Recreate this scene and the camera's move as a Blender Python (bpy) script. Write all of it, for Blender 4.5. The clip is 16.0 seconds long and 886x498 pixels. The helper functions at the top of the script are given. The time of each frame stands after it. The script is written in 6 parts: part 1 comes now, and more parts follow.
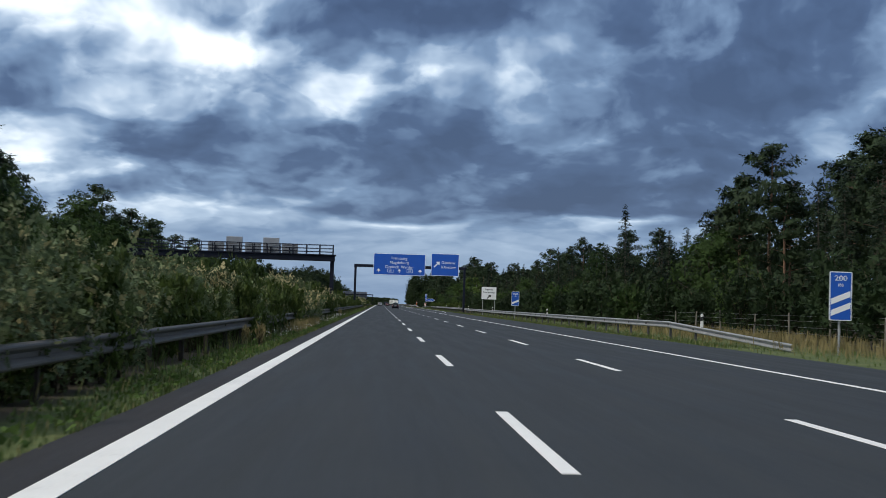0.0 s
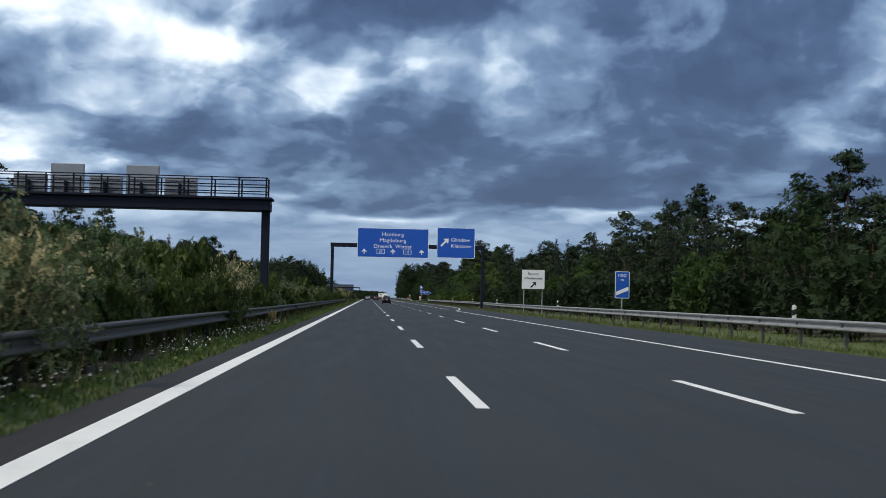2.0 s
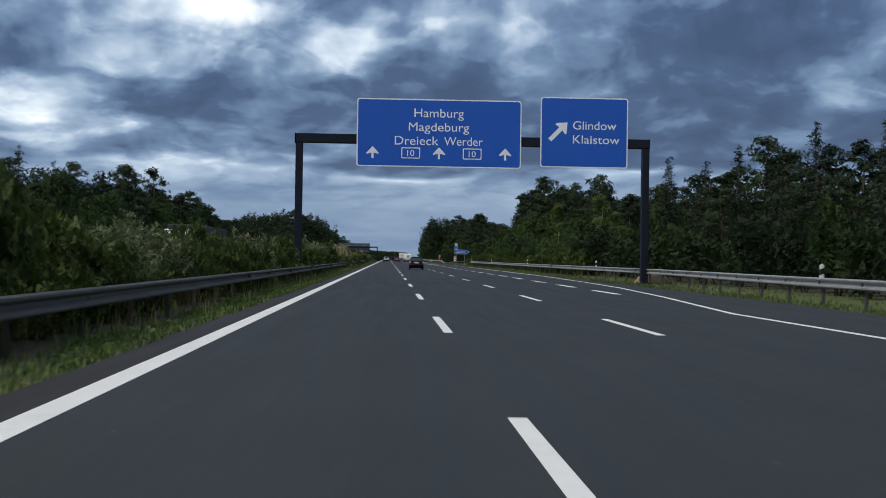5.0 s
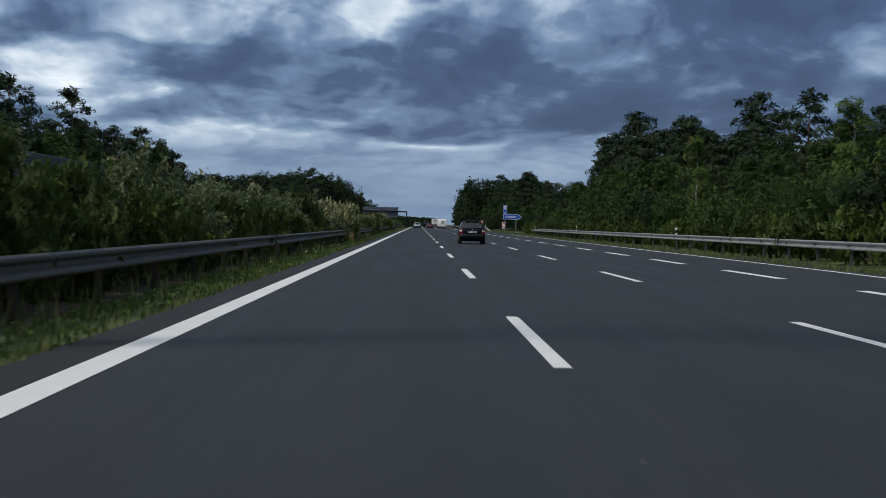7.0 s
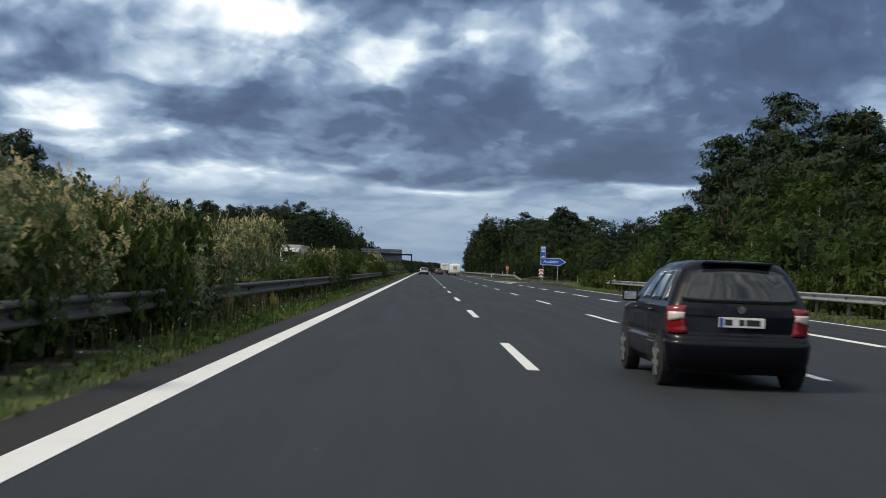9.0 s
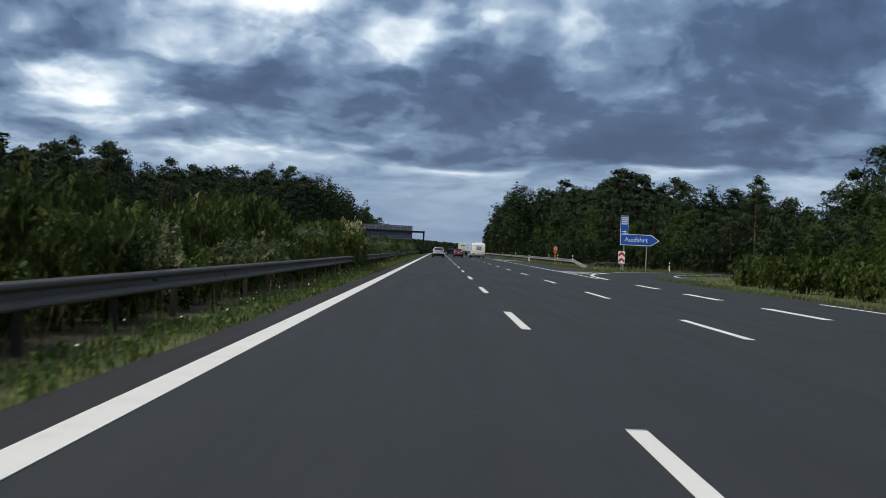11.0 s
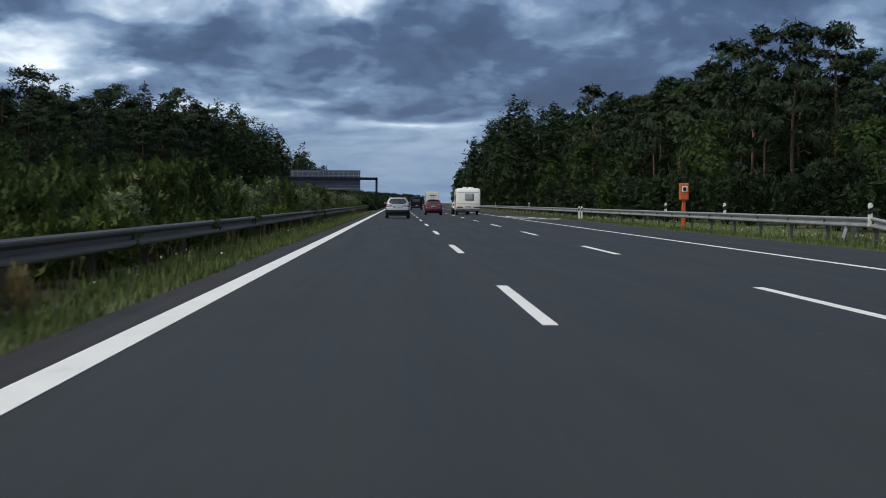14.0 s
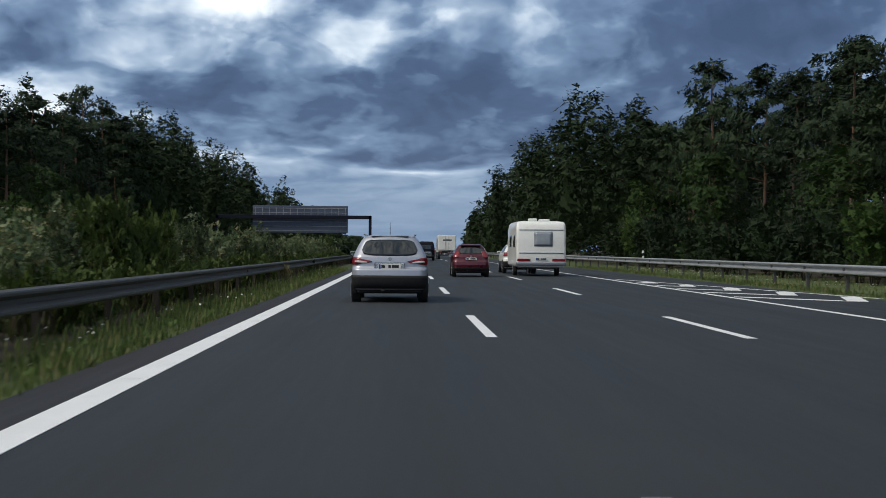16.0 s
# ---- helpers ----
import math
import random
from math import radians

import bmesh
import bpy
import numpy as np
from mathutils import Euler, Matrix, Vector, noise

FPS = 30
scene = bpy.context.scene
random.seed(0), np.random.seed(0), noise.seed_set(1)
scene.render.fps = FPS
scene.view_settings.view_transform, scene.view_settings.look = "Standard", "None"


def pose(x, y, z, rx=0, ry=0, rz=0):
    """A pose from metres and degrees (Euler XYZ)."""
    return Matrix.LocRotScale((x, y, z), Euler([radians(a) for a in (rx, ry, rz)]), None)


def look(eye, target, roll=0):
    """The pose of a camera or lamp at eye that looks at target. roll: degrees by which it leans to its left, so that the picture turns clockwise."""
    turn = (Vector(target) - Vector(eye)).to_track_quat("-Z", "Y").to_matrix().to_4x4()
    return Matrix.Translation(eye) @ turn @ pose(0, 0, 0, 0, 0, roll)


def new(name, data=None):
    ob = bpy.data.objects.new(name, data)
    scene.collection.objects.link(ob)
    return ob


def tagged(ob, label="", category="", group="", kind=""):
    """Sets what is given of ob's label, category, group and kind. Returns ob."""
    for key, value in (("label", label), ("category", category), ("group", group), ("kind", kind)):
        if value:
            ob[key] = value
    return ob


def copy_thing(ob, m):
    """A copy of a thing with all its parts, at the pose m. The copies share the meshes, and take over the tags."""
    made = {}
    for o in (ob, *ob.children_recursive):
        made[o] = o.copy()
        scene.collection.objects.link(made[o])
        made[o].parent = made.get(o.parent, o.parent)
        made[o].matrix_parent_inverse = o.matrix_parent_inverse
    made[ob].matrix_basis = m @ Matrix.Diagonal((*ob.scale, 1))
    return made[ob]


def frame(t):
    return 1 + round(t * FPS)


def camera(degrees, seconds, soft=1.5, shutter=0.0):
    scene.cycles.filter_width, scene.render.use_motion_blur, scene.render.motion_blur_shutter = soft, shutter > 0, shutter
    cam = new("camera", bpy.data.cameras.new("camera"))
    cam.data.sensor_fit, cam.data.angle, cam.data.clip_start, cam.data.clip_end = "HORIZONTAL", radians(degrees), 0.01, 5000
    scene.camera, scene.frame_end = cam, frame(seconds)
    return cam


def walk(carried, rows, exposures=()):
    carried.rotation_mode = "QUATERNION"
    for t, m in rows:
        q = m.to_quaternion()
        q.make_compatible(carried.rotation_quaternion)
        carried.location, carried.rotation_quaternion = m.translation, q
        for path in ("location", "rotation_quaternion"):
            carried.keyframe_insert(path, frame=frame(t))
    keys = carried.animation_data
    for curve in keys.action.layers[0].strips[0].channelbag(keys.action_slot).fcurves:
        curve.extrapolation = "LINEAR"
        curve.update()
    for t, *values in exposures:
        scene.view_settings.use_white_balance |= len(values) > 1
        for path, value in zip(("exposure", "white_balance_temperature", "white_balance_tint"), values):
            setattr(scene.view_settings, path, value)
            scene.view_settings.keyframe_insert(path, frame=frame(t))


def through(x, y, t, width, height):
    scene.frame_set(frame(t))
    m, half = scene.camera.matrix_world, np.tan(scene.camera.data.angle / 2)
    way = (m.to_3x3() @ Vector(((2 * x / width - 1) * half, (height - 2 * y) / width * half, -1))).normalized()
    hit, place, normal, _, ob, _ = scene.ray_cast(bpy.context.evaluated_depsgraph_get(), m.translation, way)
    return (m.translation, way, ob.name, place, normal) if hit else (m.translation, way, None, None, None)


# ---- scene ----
# tuned light
SKY_STRENGTH, SUN_STRENGTH = 1.0, 1.8
EXPOSURES = [(0.0, 0.2, 6500, 10), (3.5, 0.2, 6500, 10), (6.0, -0.1, 6450, 10), (8.0, -0.1, 6550, 10), (9.2, 0.3, 7050, 10), (10.2, 0.2, 6950, 10), (12.5, 0.14, 6600, 10), (16.0, 0.05, 6500, 10)]
from functools import lru_cache

# ------------------------------------------------------------------ camera
ROWS = [
    (0.0, -0.149, -10.48, 1.349, -2.725, 2.487, 1.771),
    (0.5, -0.161, 6.17, 1.321, -3.126, 2.362, 1.646),
    (1.0, -0.066, 23.13, 1.330, -3.316, 2.239, 1.549),
    (1.5, -0.009, 39.25, 1.300, -3.291, 2.245, 1.280),
    (2.0, 0.081, 56.94, 1.281, -3.270, 2.196, 1.213),
    (2.5, 0.060, 75.57, 1.241, -4.066, 1.920, 1.155),
    (3.0, 0.216, 92.10, 1.216, -4.203, 1.930, 0.661),
    (3.5, 0.262, 108.43, 1.275, -3.675, 1.833, 0.655),
    (6.0, 0.430, 190.30, 1.300, -1.930, -0.880, 1.100),
    (6.5, 0.400, 206.73, 1.259, -1.570, -1.285, 1.231),
    (7.0, 0.201, 223.13, 1.199, -1.110, -1.090, 1.188),
    (7.5, 0.172, 239.82, 1.248, -1.586, -0.735, 1.294),
    (8.0, 0.088, 256.43, 1.229, -2.150, -0.452, 1.093),
    (8.5, 0.021, 273.41, 1.245, -2.092, 0.322, 1.894),
    (9.0, 0.013, 289.56, 1.243, -0.783, 0.927, 2.105),
    (9.5, -0.084, 305.31, 1.193, 0.017, 0.518, 2.200),
    (10.0, -0.067, 322.60, 1.297, -0.241, 0.017, 2.783),
    (12.5, -0.137, 406.11, 1.183, -0.359, 0.102, 2.106),
    (13.0, -0.239, 422.93, 1.158, -0.617, 0.301, 1.829),
    (13.5, -0.118, 439.04, 1.172, -0.462, -0.907, 2.157),
    (14.0, -0.052, 455.43, 1.196, -1.987, -2.052, 0.524),
    (14.5, 0.008, 472.09, 1.218, -3.764, -1.490, 0.697),
    (15.0, 0.002, 488.56, 1.229, -3.087, -0.629, 0.870),
    (15.5, 0.030, 504.97, 1.245, -2.103, -0.118, 0.739),
    (16.0, 0.157, 521.60, 1.248, -1.821, 0.037, 0.451),
]


def carried_pose(x, y, z, yaw, pitch, roll):
    return pose(x, y, z, 90 + pitch, 0, yaw) @ pose(0, 0, 0, 0, 0, roll)


cam = camera(38.0, 16.0, soft=0.7, shutter=0.12)
walk(cam, [(t, carried_pose(*row)) for t, *row in ROWS], exposures=EXPOSURES)

# ------------------------------------------------------------------ sky and sun
world = bpy.data.worlds.new("cloudy_sky")
scene.world = world
world.use_nodes = True
wt = world.node_tree
wt.nodes.clear()


class Nodes:
    """Short hand for node trees: values and sockets mix freely."""

    def __init__(self, tree):
        self.tree = tree

    def node(self, kind):
        return self.tree.nodes.new(kind)

    def put(self, socket, value):
        if isinstance(value, bpy.types.NodeSocket):
            self.tree.links.new(value, socket)
        elif value is not None:
            socket.default_value = value

    def math(self, op, a, b=None, c=None, clamp=False):
        n = self.node("ShaderNodeMath")
        n.operation, n.use_clamp = op, clamp
        for i, v in enumerate((a, b, c)):
            self.put(n.inputs[i], v)
        return n.outputs[0]

    def xyz(self, x, y, z=0.0):
        n = self.node("ShaderNodeCombineXYZ")
        for i, v in enumerate((x, y, z)):
            self.put(n.inputs[i], v)
        return n.outputs[0]

    def noise(self, vector, scale, detail=4.0, rough=0.5, distort=0.0):
        n = self.node("ShaderNodeTexNoise")
        self.put(n.inputs["Vector"], vector)
        self.put(n.inputs["Scale"], scale)
        self.put(n.inputs["Detail"], detail)
        self.put(n.inputs["Roughness"], rough)
        self.put(n.inputs["Distortion"], distort)
        return n.outputs["Fac"]

    def ramp(self, fac, stops, smooth=False):
        n = self.node("ShaderNodeValToRGB")
        cr = n.color_ramp
        cr.interpolation = "EASE" if smooth else "LINEAR"
        while len(cr.elements) < len(stops):
            cr.elements.new(0.5)
        for e, (p, col) in zip(cr.elements, stops):
            e.position = p
            e.color = (*col, 1) if len(col) == 3 else col
        self.put(n.inputs[0], fac)
        return n.outputs[0]

    def mix(self, fac, a, b, how="MIX"):
        n = self.node("ShaderNodeMix")
        n.data_type, n.blend_type = "RGBA", how
        self.put(n.inputs[0], fac)
        for socket, v in ((n.inputs[6], a), (n.inputs[7], b)):
            self.put(socket, (*v, 1) if isinstance(v, tuple) and len(v) == 3 else v)
        return n.outputs[2]

    def maprange(self, v, a, b, c=0.0, d=1.0, smooth=True):
        n = self.node("ShaderNodeMapRange")
        n.interpolation_type = "SMOOTHSTEP" if smooth else "LINEAR"
        for i, q in enumerate((v, a, b, c, d)):
            self.put(n.inputs[i], q)
        return n.outputs[0]


SUN_AZIMUTH, SUN_HEIGHT = -116.0, 46.0  # degrees to the right of the road's heading, and above the horizon
w = Nodes(wt)
way = w.node("ShaderNodeTexCoord").outputs["Generated"]
sep = w.node("ShaderNodeSeparateXYZ")
w.put(sep.inputs[0], way)
az = w.math("MULTIPLY", w.math("ARCTAN2", sep.outputs[0], sep.outputs[1]), 57.2958)
el = w.math("MULTIPLY", w.math("ARCSINE", sep.outputs[2]), 57.2958)
# coordinates of the cloud deck, drawn together towards the horizon and wobbled so that no bank has a round edge
rise = w.math("MULTIPLY", w.math("LOGARITHM", w.math("MAXIMUM", w.math("ADD", el, 1.8), 0.4), math.e), 2.9)
side = w.math("MULTIPLY", az, 0.15)
wob1 = w.math("SUBTRACT", w.noise(w.xyz(side, rise, 0.0), 0.95, 4.0, 0.47), 0.5)
wob2 = w.math("SUBTRACT", w.noise(w.xyz(side, rise, 7.3), 1.15, 4.0, 0.47), 0.5)
calm = w.maprange(el, 1.5, 5.5, 0.12, 1.0)  # the air over the horizon is smooth
u = w.math("MULTIPLY_ADD", wob1, 7.0, az)
v = w.math("MULTIPLY_ADD", w.math("MULTIPLY", wob2, calm), 4.2, el)
cover = w.ramp(w.math("DIVIDE", v, 40.0), [(0.0, (0.46,) * 3), (0.05, (0.46,) * 3), (0.082, (0.47,) * 3), (0.092, (0.42,) * 3), (0.104, (0.27,) * 3),
                                            (0.17, (0.27,) * 3), (0.22, (0.30,) * 3), (0.32, (0.31,) * 3), (0.6, (0.38,) * 3), (1.0, (0.4,) * 3)])
cover = w.math("MULTIPLY_ADD", w.maprange(w.math("ABSOLUTE", az), 45.0, 120.0), 0.18, cover)


def blob(a, e, ra, re, weight):
    """A brighter or darker bank of cloud, round the azimuth a and the height e in degrees."""
    global cover
    x = w.math("DIVIDE", w.math("SUBTRACT", u, a), ra)
    y = w.math("DIVIDE", w.math("SUBTRACT", v, e), re)
    d = w.math("ADD", w.math("MULTIPLY", x, x), w.math("MULTIPLY", y, y))
    cover = w.math("MULTIPLY_ADD", w.math("EXPONENT", w.math("MULTIPLY", d, -0.9)), weight, cover)


def billows(du, dv, scale, seed, detail):
    """Heaped cloud, sampled a little way off in azimuth and height."""
    across = w.math("MULTIPLY", w.math("ADD", w.math("MULTIPLY_ADD", wob1, 3.0, az), du), 0.17)
    return w.noise(w.xyz(across, w.math("ADD", w.math("MULTIPLY_ADD", wob2, 0.5, rise), dv), seed), scale, detail, 0.48)


blob(-15.0, 12.9, 8.0, 1.9, 0.58)
blob(-8.0, 11.2, 5.0, 1.0, 0.16)
blob(-9.0, 8.2, 3.0, 0.5, 0.16)
blob(-7.5, 10.4, 5.0, 1.6, 0.2)
blob(-11.0, 11.5, 8.0, 2.6, 0.1)
blob(13.0, 10.0, 9.0, 3.5, -0.07)
blob(-15.3, 6.4, 2.6, 1.3, 0.56)
blob(-14.5, 9.6, 6.0, 3.0, 0.12)
blob(-12.0, 5.0, 3.2, 0.6, 0.3)
blob(-9.6, 4.0, 3.8, 0.5, 0.24)
blob(-15.5, 8.1, 3.0, 0.6, -0.26)
blob(-1.8, 13.0, 6.3, 0.9, -0.36)
blob(6.1, 12.5, 2.8, 1.0, -0.30)
blob(2.6, 10.2, 2.6, 1.9, 0.30)
blob(8.4, 11.2, 2.0, 1.1, 0.32)
blob(6.0, 9.4, 1.6, 1.2, 0.14)
blob(16.0, 10.4, 5.0, 2.4, -0.14)
blob(11.5, 10.2, 2.0, 1.6, -0.08)
blob(-6.5, 6.2, 5.8, 1.2, -0.09)
blob(5.6, 6.2, 6.3, 1.6, -0.10)
blob(-3.9, 8.4, 4.0, 0.7, 0.14)
blob(13.4, 8.1, 4.5, 0.35, 0.1)
blob(10.4, 3.9, 3.6, 0.26, 0.2)
blob(0.3, 3.6, 3.4, 0.28, 0.2)
blob(17.8, 7.6, 2.2, 0.6, 0.2)
blob(-1.5, 4.8, 1.5, 0.35, 0.22)
blob(-4.5, 4.5, 2.4, 0.35, 0.18)
blob(SUN_AZIMUTH, SUN_HEIGHT, 24.0, 18.0, 0.6)
heap, heap_lit = billows(0.0, 0.0, 1.1, 2.1, 4.0), billows(-1.1, 0.2, 1.1, 2.1, 4.0)
curl, curl_lit = billows(0.0, 0.0, 2.7, 8.4, 3.0), billows(-0.45, 0.08, 2.7, 8.4, 3.0)
shape = w.math("ADD", w.math("MULTIPLY", w.math("SUBTRACT", heap, 0.5), 0.42), w.math("MULTIPLY", w.math("SUBTRACT", heap, heap_lit), 0.8))
shape = w.math("ADD", shape, w.math("ADD", w.math("MULTIPLY", w.math("SUBTRACT", curl, 0.5), 0.08), w.math("MULTIPLY", w.math("SUBTRACT", curl, curl_lit), 0.32)))
for scale, seed, weight in ((0.95, 5.5, 0.13), (1.9, 11.2, 0.08)):  # the outlines of one bank against the next
    bank = billows(0.0, 0.0, scale, seed, 6.0)
    shape = w.math("ADD", shape, w.math("MULTIPLY", w.math("SUBTRACT", w.maprange(bank, 0.47, 0.55), 0.5), weight))
cover = w.math("MULTIPLY_ADD", shape, calm, w.math("SMOOTH_MAX", cover, 0.15, 0.16), clamp=True)
clouds = w.ramp(cover, [(0.0, (0.048, 0.082, 0.168)), (0.2, (0.068, 0.115, 0.225)), (0.42, (0.175, 0.27, 0.43)), (0.6, (0.41, 0.53, 0.69)), (0.76, (0.80, 0.90, 1.0)), (1.0, (1.35, 1.4, 1.45))])
air = w.node("ShaderNodeTexSky")
air.sky_type, air.sun_disc, air.sun_elevation, air.sun_rotation = "NISHITA", False, radians(SUN_HEIGHT), radians(SUN_AZIMUTH)
air_color = w.mix(1.0, air.outputs[0], (0.10, 0.10, 0.10), "MULTIPLY")
sky_color = w.mix(0.93, air_color, w.mix(w.maprange(el, 14.0, 40.0), clouds, w.mix(1.0, clouds, (1.16, 1.02, 0.86), "MULTIPLY")))
bg = w.node("ShaderNodeBackground")
w.put(bg.inputs[0], sky_color)
w.put(bg.inputs[1], SKY_STRENGTH)
out = w.node("ShaderNodeOutputWorld")
wt.links.new(bg.outputs[0], out.inputs[0])

sun = new("sun", bpy.data.lights.new("sun", "SUN"))
sun.data.energy, sun.data.angle, sun.data.color = SUN_STRENGTH, radians(12.0), (1.0, 0.93, 0.82)
sa, sh = radians(SUN_AZIMUTH), radians(SUN_HEIGHT)
sun.matrix_world = look((60 * math.sin(sa) * math.cos(sh), 60 * math.cos(sa) * math.cos(sh), 60 * math.sin(sh)), (0, 0, 0))


# ------------------------------------------------------------------ materials
def material(name):
    m = bpy.data.materials.new(name)
    m.use_nodes = True
    t = Nodes(m.node_tree)
    return m, t, m.node_tree.nodes["Principled BSDF"]


def simple(name, color, rough=0.6, metal=0.0, vary=0.12, scale=6.0, bump=0.0, bump_scale=40.0, coat=0.0, dirt=None):
    """A surface of one colour with two scales of wear."""
    m, t, b = material(name)
    pos = t.node("ShaderNodeTexCoord").outputs["Object"]
    a = t.noise(pos, scale, 5.0, 0.6)
    c = t.noise(pos, scale * 11, 3.0, 0.6)
    f = t.math("ADD", t.math("MULTIPLY", a, 0.7), t.math("MULTIPLY", c, 0.3))
    lo = tuple(x * (1 - vary) for x in color)
    hi = tuple(min(1, x * (1 + vary)) for x in color)
    col = t.ramp(f, [(0.3, lo), (0.7, hi)])
    if dirt:
        col = t.mix(t.maprange(t.noise(pos, scale * 0.6, 6.0, 0.65), 0.52, 0.75, 0.0, 0.6), col, dirt)
    t.put(b.inputs["Base Color"], col)
    t.put(b.inputs["Roughness"], t.maprange(a, 0.2, 0.8, rough * 0.85, min(1, rough * 1.15)))
    t.put(b.inputs["Metallic"], metal)
    t.put(b.inputs["Coat Weight"], coat)
    if bump:
        n = t.node("ShaderNodeBump")
        t.put(n.inputs["Strength"], bump)
        t.put(n.inputs["Distance"], 0.01)
        t.put(n.inputs["Height"], t.noise(pos, bump_scale, 4.0, 0.6))
        t.put(b.inputs["Normal"], n.outputs[0])
    return m


def leafy(name, dark, light, rough=0.55, through=0.3, dry=None, leaf=0.0, cut=0.5, long=1.0, each=0.24):
    """Leaves that differ one by one and from plant to plant, and let some light through.
    leaf: the size of the single leaves into which each spray of foliage is cut; cut: how full the spray is."""
    m, t, b = material(name)
    one = t.node("ShaderNodeNewGeometry").outputs["Random Per Island"]
    thing = t.node("ShaderNodeObjectInfo").outputs["Random"]
    pos = t.node("ShaderNodeTexCoord").outputs["Object"]
    patch = t.noise(pos, 0.7, 3.0, 0.6)
    f = t.math("ADD", t.math("ADD", t.math("MULTIPLY", one, each), t.math("MULTIPLY", thing, 0.34)), t.math("MULTIPLY", patch, 0.76 - each))
    col = t.ramp(f, [(0.15, dark), (0.95, light)])
    if dry:
        col = t.mix(t.maprange(t.math("MULTIPLY", one, t.math("MULTIPLY_ADD", patch, 0.8, 0.4)), 0.55, 0.8), col, dry)
    t.put(b.inputs["Base Color"], col)
    b.inputs["Roughness"].default_value = rough
    b.inputs["Specular IOR Level"].default_value = 0.2
    tr = t.node("ShaderNodeBsdfTranslucent")
    t.put(tr.inputs[0], col)
    mx = t.node("ShaderNodeMixShader")
    mx.inputs[0].default_value = through
    t.tree.links.new(b.outputs[0], mx.inputs[1])
    t.tree.links.new(tr.outputs[0], mx.inputs[2])
    last = mx.outputs[0]
    if leaf:
        cell = t.node("ShaderNodeTexVoronoi")
        sc = t.node("ShaderNodeMapping")
        t.put(sc.inputs["Vector"], pos)
        sc.inputs["Scale"].default_value = (1.0 / leaf, 1.0 / leaf, 1.0 / (leaf * long))
        t.put(cell.inputs["Vector"], sc.outputs[0])
        cell.inputs["Scale"].default_value = 1.0
        gap = t.math("GREATER_THAN", cell.outputs["Distance"], cut)
        clear = t.node("ShaderNodeBsdfTransparent")
        mh = t.node("ShaderNodeMixShader")
        t.put(mh.inputs[0], gap)
        t.tree.links.new(last, mh.inputs[1])
        t.tree.links.new(clear.outputs[0], mh.inputs[2])
        last = mh.outputs[0]
    t.tree.links.new(last, t.tree.nodes["Material Output"].inputs[0])
    return m


def asphalt(name, base, tracks):
    """Rolled asphalt: grit, patches, and the darker bands that wheels leave along the lanes."""
    m, t, b = material(name)
    pos = t.node("ShaderNodeNewGeometry").outputs["Position"]
    s = t.node("ShaderNodeSeparateXYZ")
    t.put(s.inputs[0], pos)
    long = t.xyz(t.math("MULTIPLY", s.outputs[0], 1.3), t.math("MULTIPLY", s.outputs[1], 0.06), 0.0)
    streak = t.noise(long, 1.5, 5.0, 0.6)
    grit = t.noise(pos, 55.0, 3.0, 0.75)
    patch = t.noise(pos, 0.25, 5.0, 0.6)
    f = t.math("ADD", t.math("MULTIPLY", streak, 0.5), t.math("ADD", t.math("MULTIPLY", patch, 0.25), t.math("MULTIPLY", grit, 0.25)))
    lo, hi = tuple(c * 0.72 for c in base), tuple(c * 1.32 for c in base)
    col = t.ramp(f, [(0.3, lo), (0.7, hi)])
    if tracks:
        lane = t.math("FRACT", t.math("DIVIDE", t.math("ADD", s.outputs[0], 2.38 + 3.78 * 8), 3.78))
        wheel = t.math("ABSOLUTE", t.math("SUBTRACT", t.math("ABSOLUTE", t.math("SUBTRACT", lane, 0.5)), 0.22))
        band = t.maprange(wheel, 0.0, 0.13, 0.28, 0.0)
        col = t.mix(t.math("MULTIPLY", band, streak), col, (base[0] * 0.55, base[1] * 0.55, base[2] * 0.58))
        stone = t.node("ShaderNodeTexVoronoi")
        t.put(stone.inputs["Vector"], pos)
        stone.inputs["Scale"].default_value = 0.9
        col = t.mix(t.maprange(stone.outputs["Distance"], 0.012, 0.03, 0.6, 0.0), col, (0.2, 0.2, 0.19))
    t.put(b.inputs["Base Color"], col)
    t.put(b.inputs["Roughness"], t.maprange(streak, 0.2, 0.8, 0.62, 0.85))
    b.inputs["Specular IOR Level"].default_value = 0.35
    n = t.node("ShaderNodeBump")
    n.inputs["Strength"].default_value = 0.4
    n.inputs["Distance"].default_value = 0.006
    t.put(n.inputs["Height"], grit)
    t.put(b.inputs["Normal"], n.outputs[0])
    return m


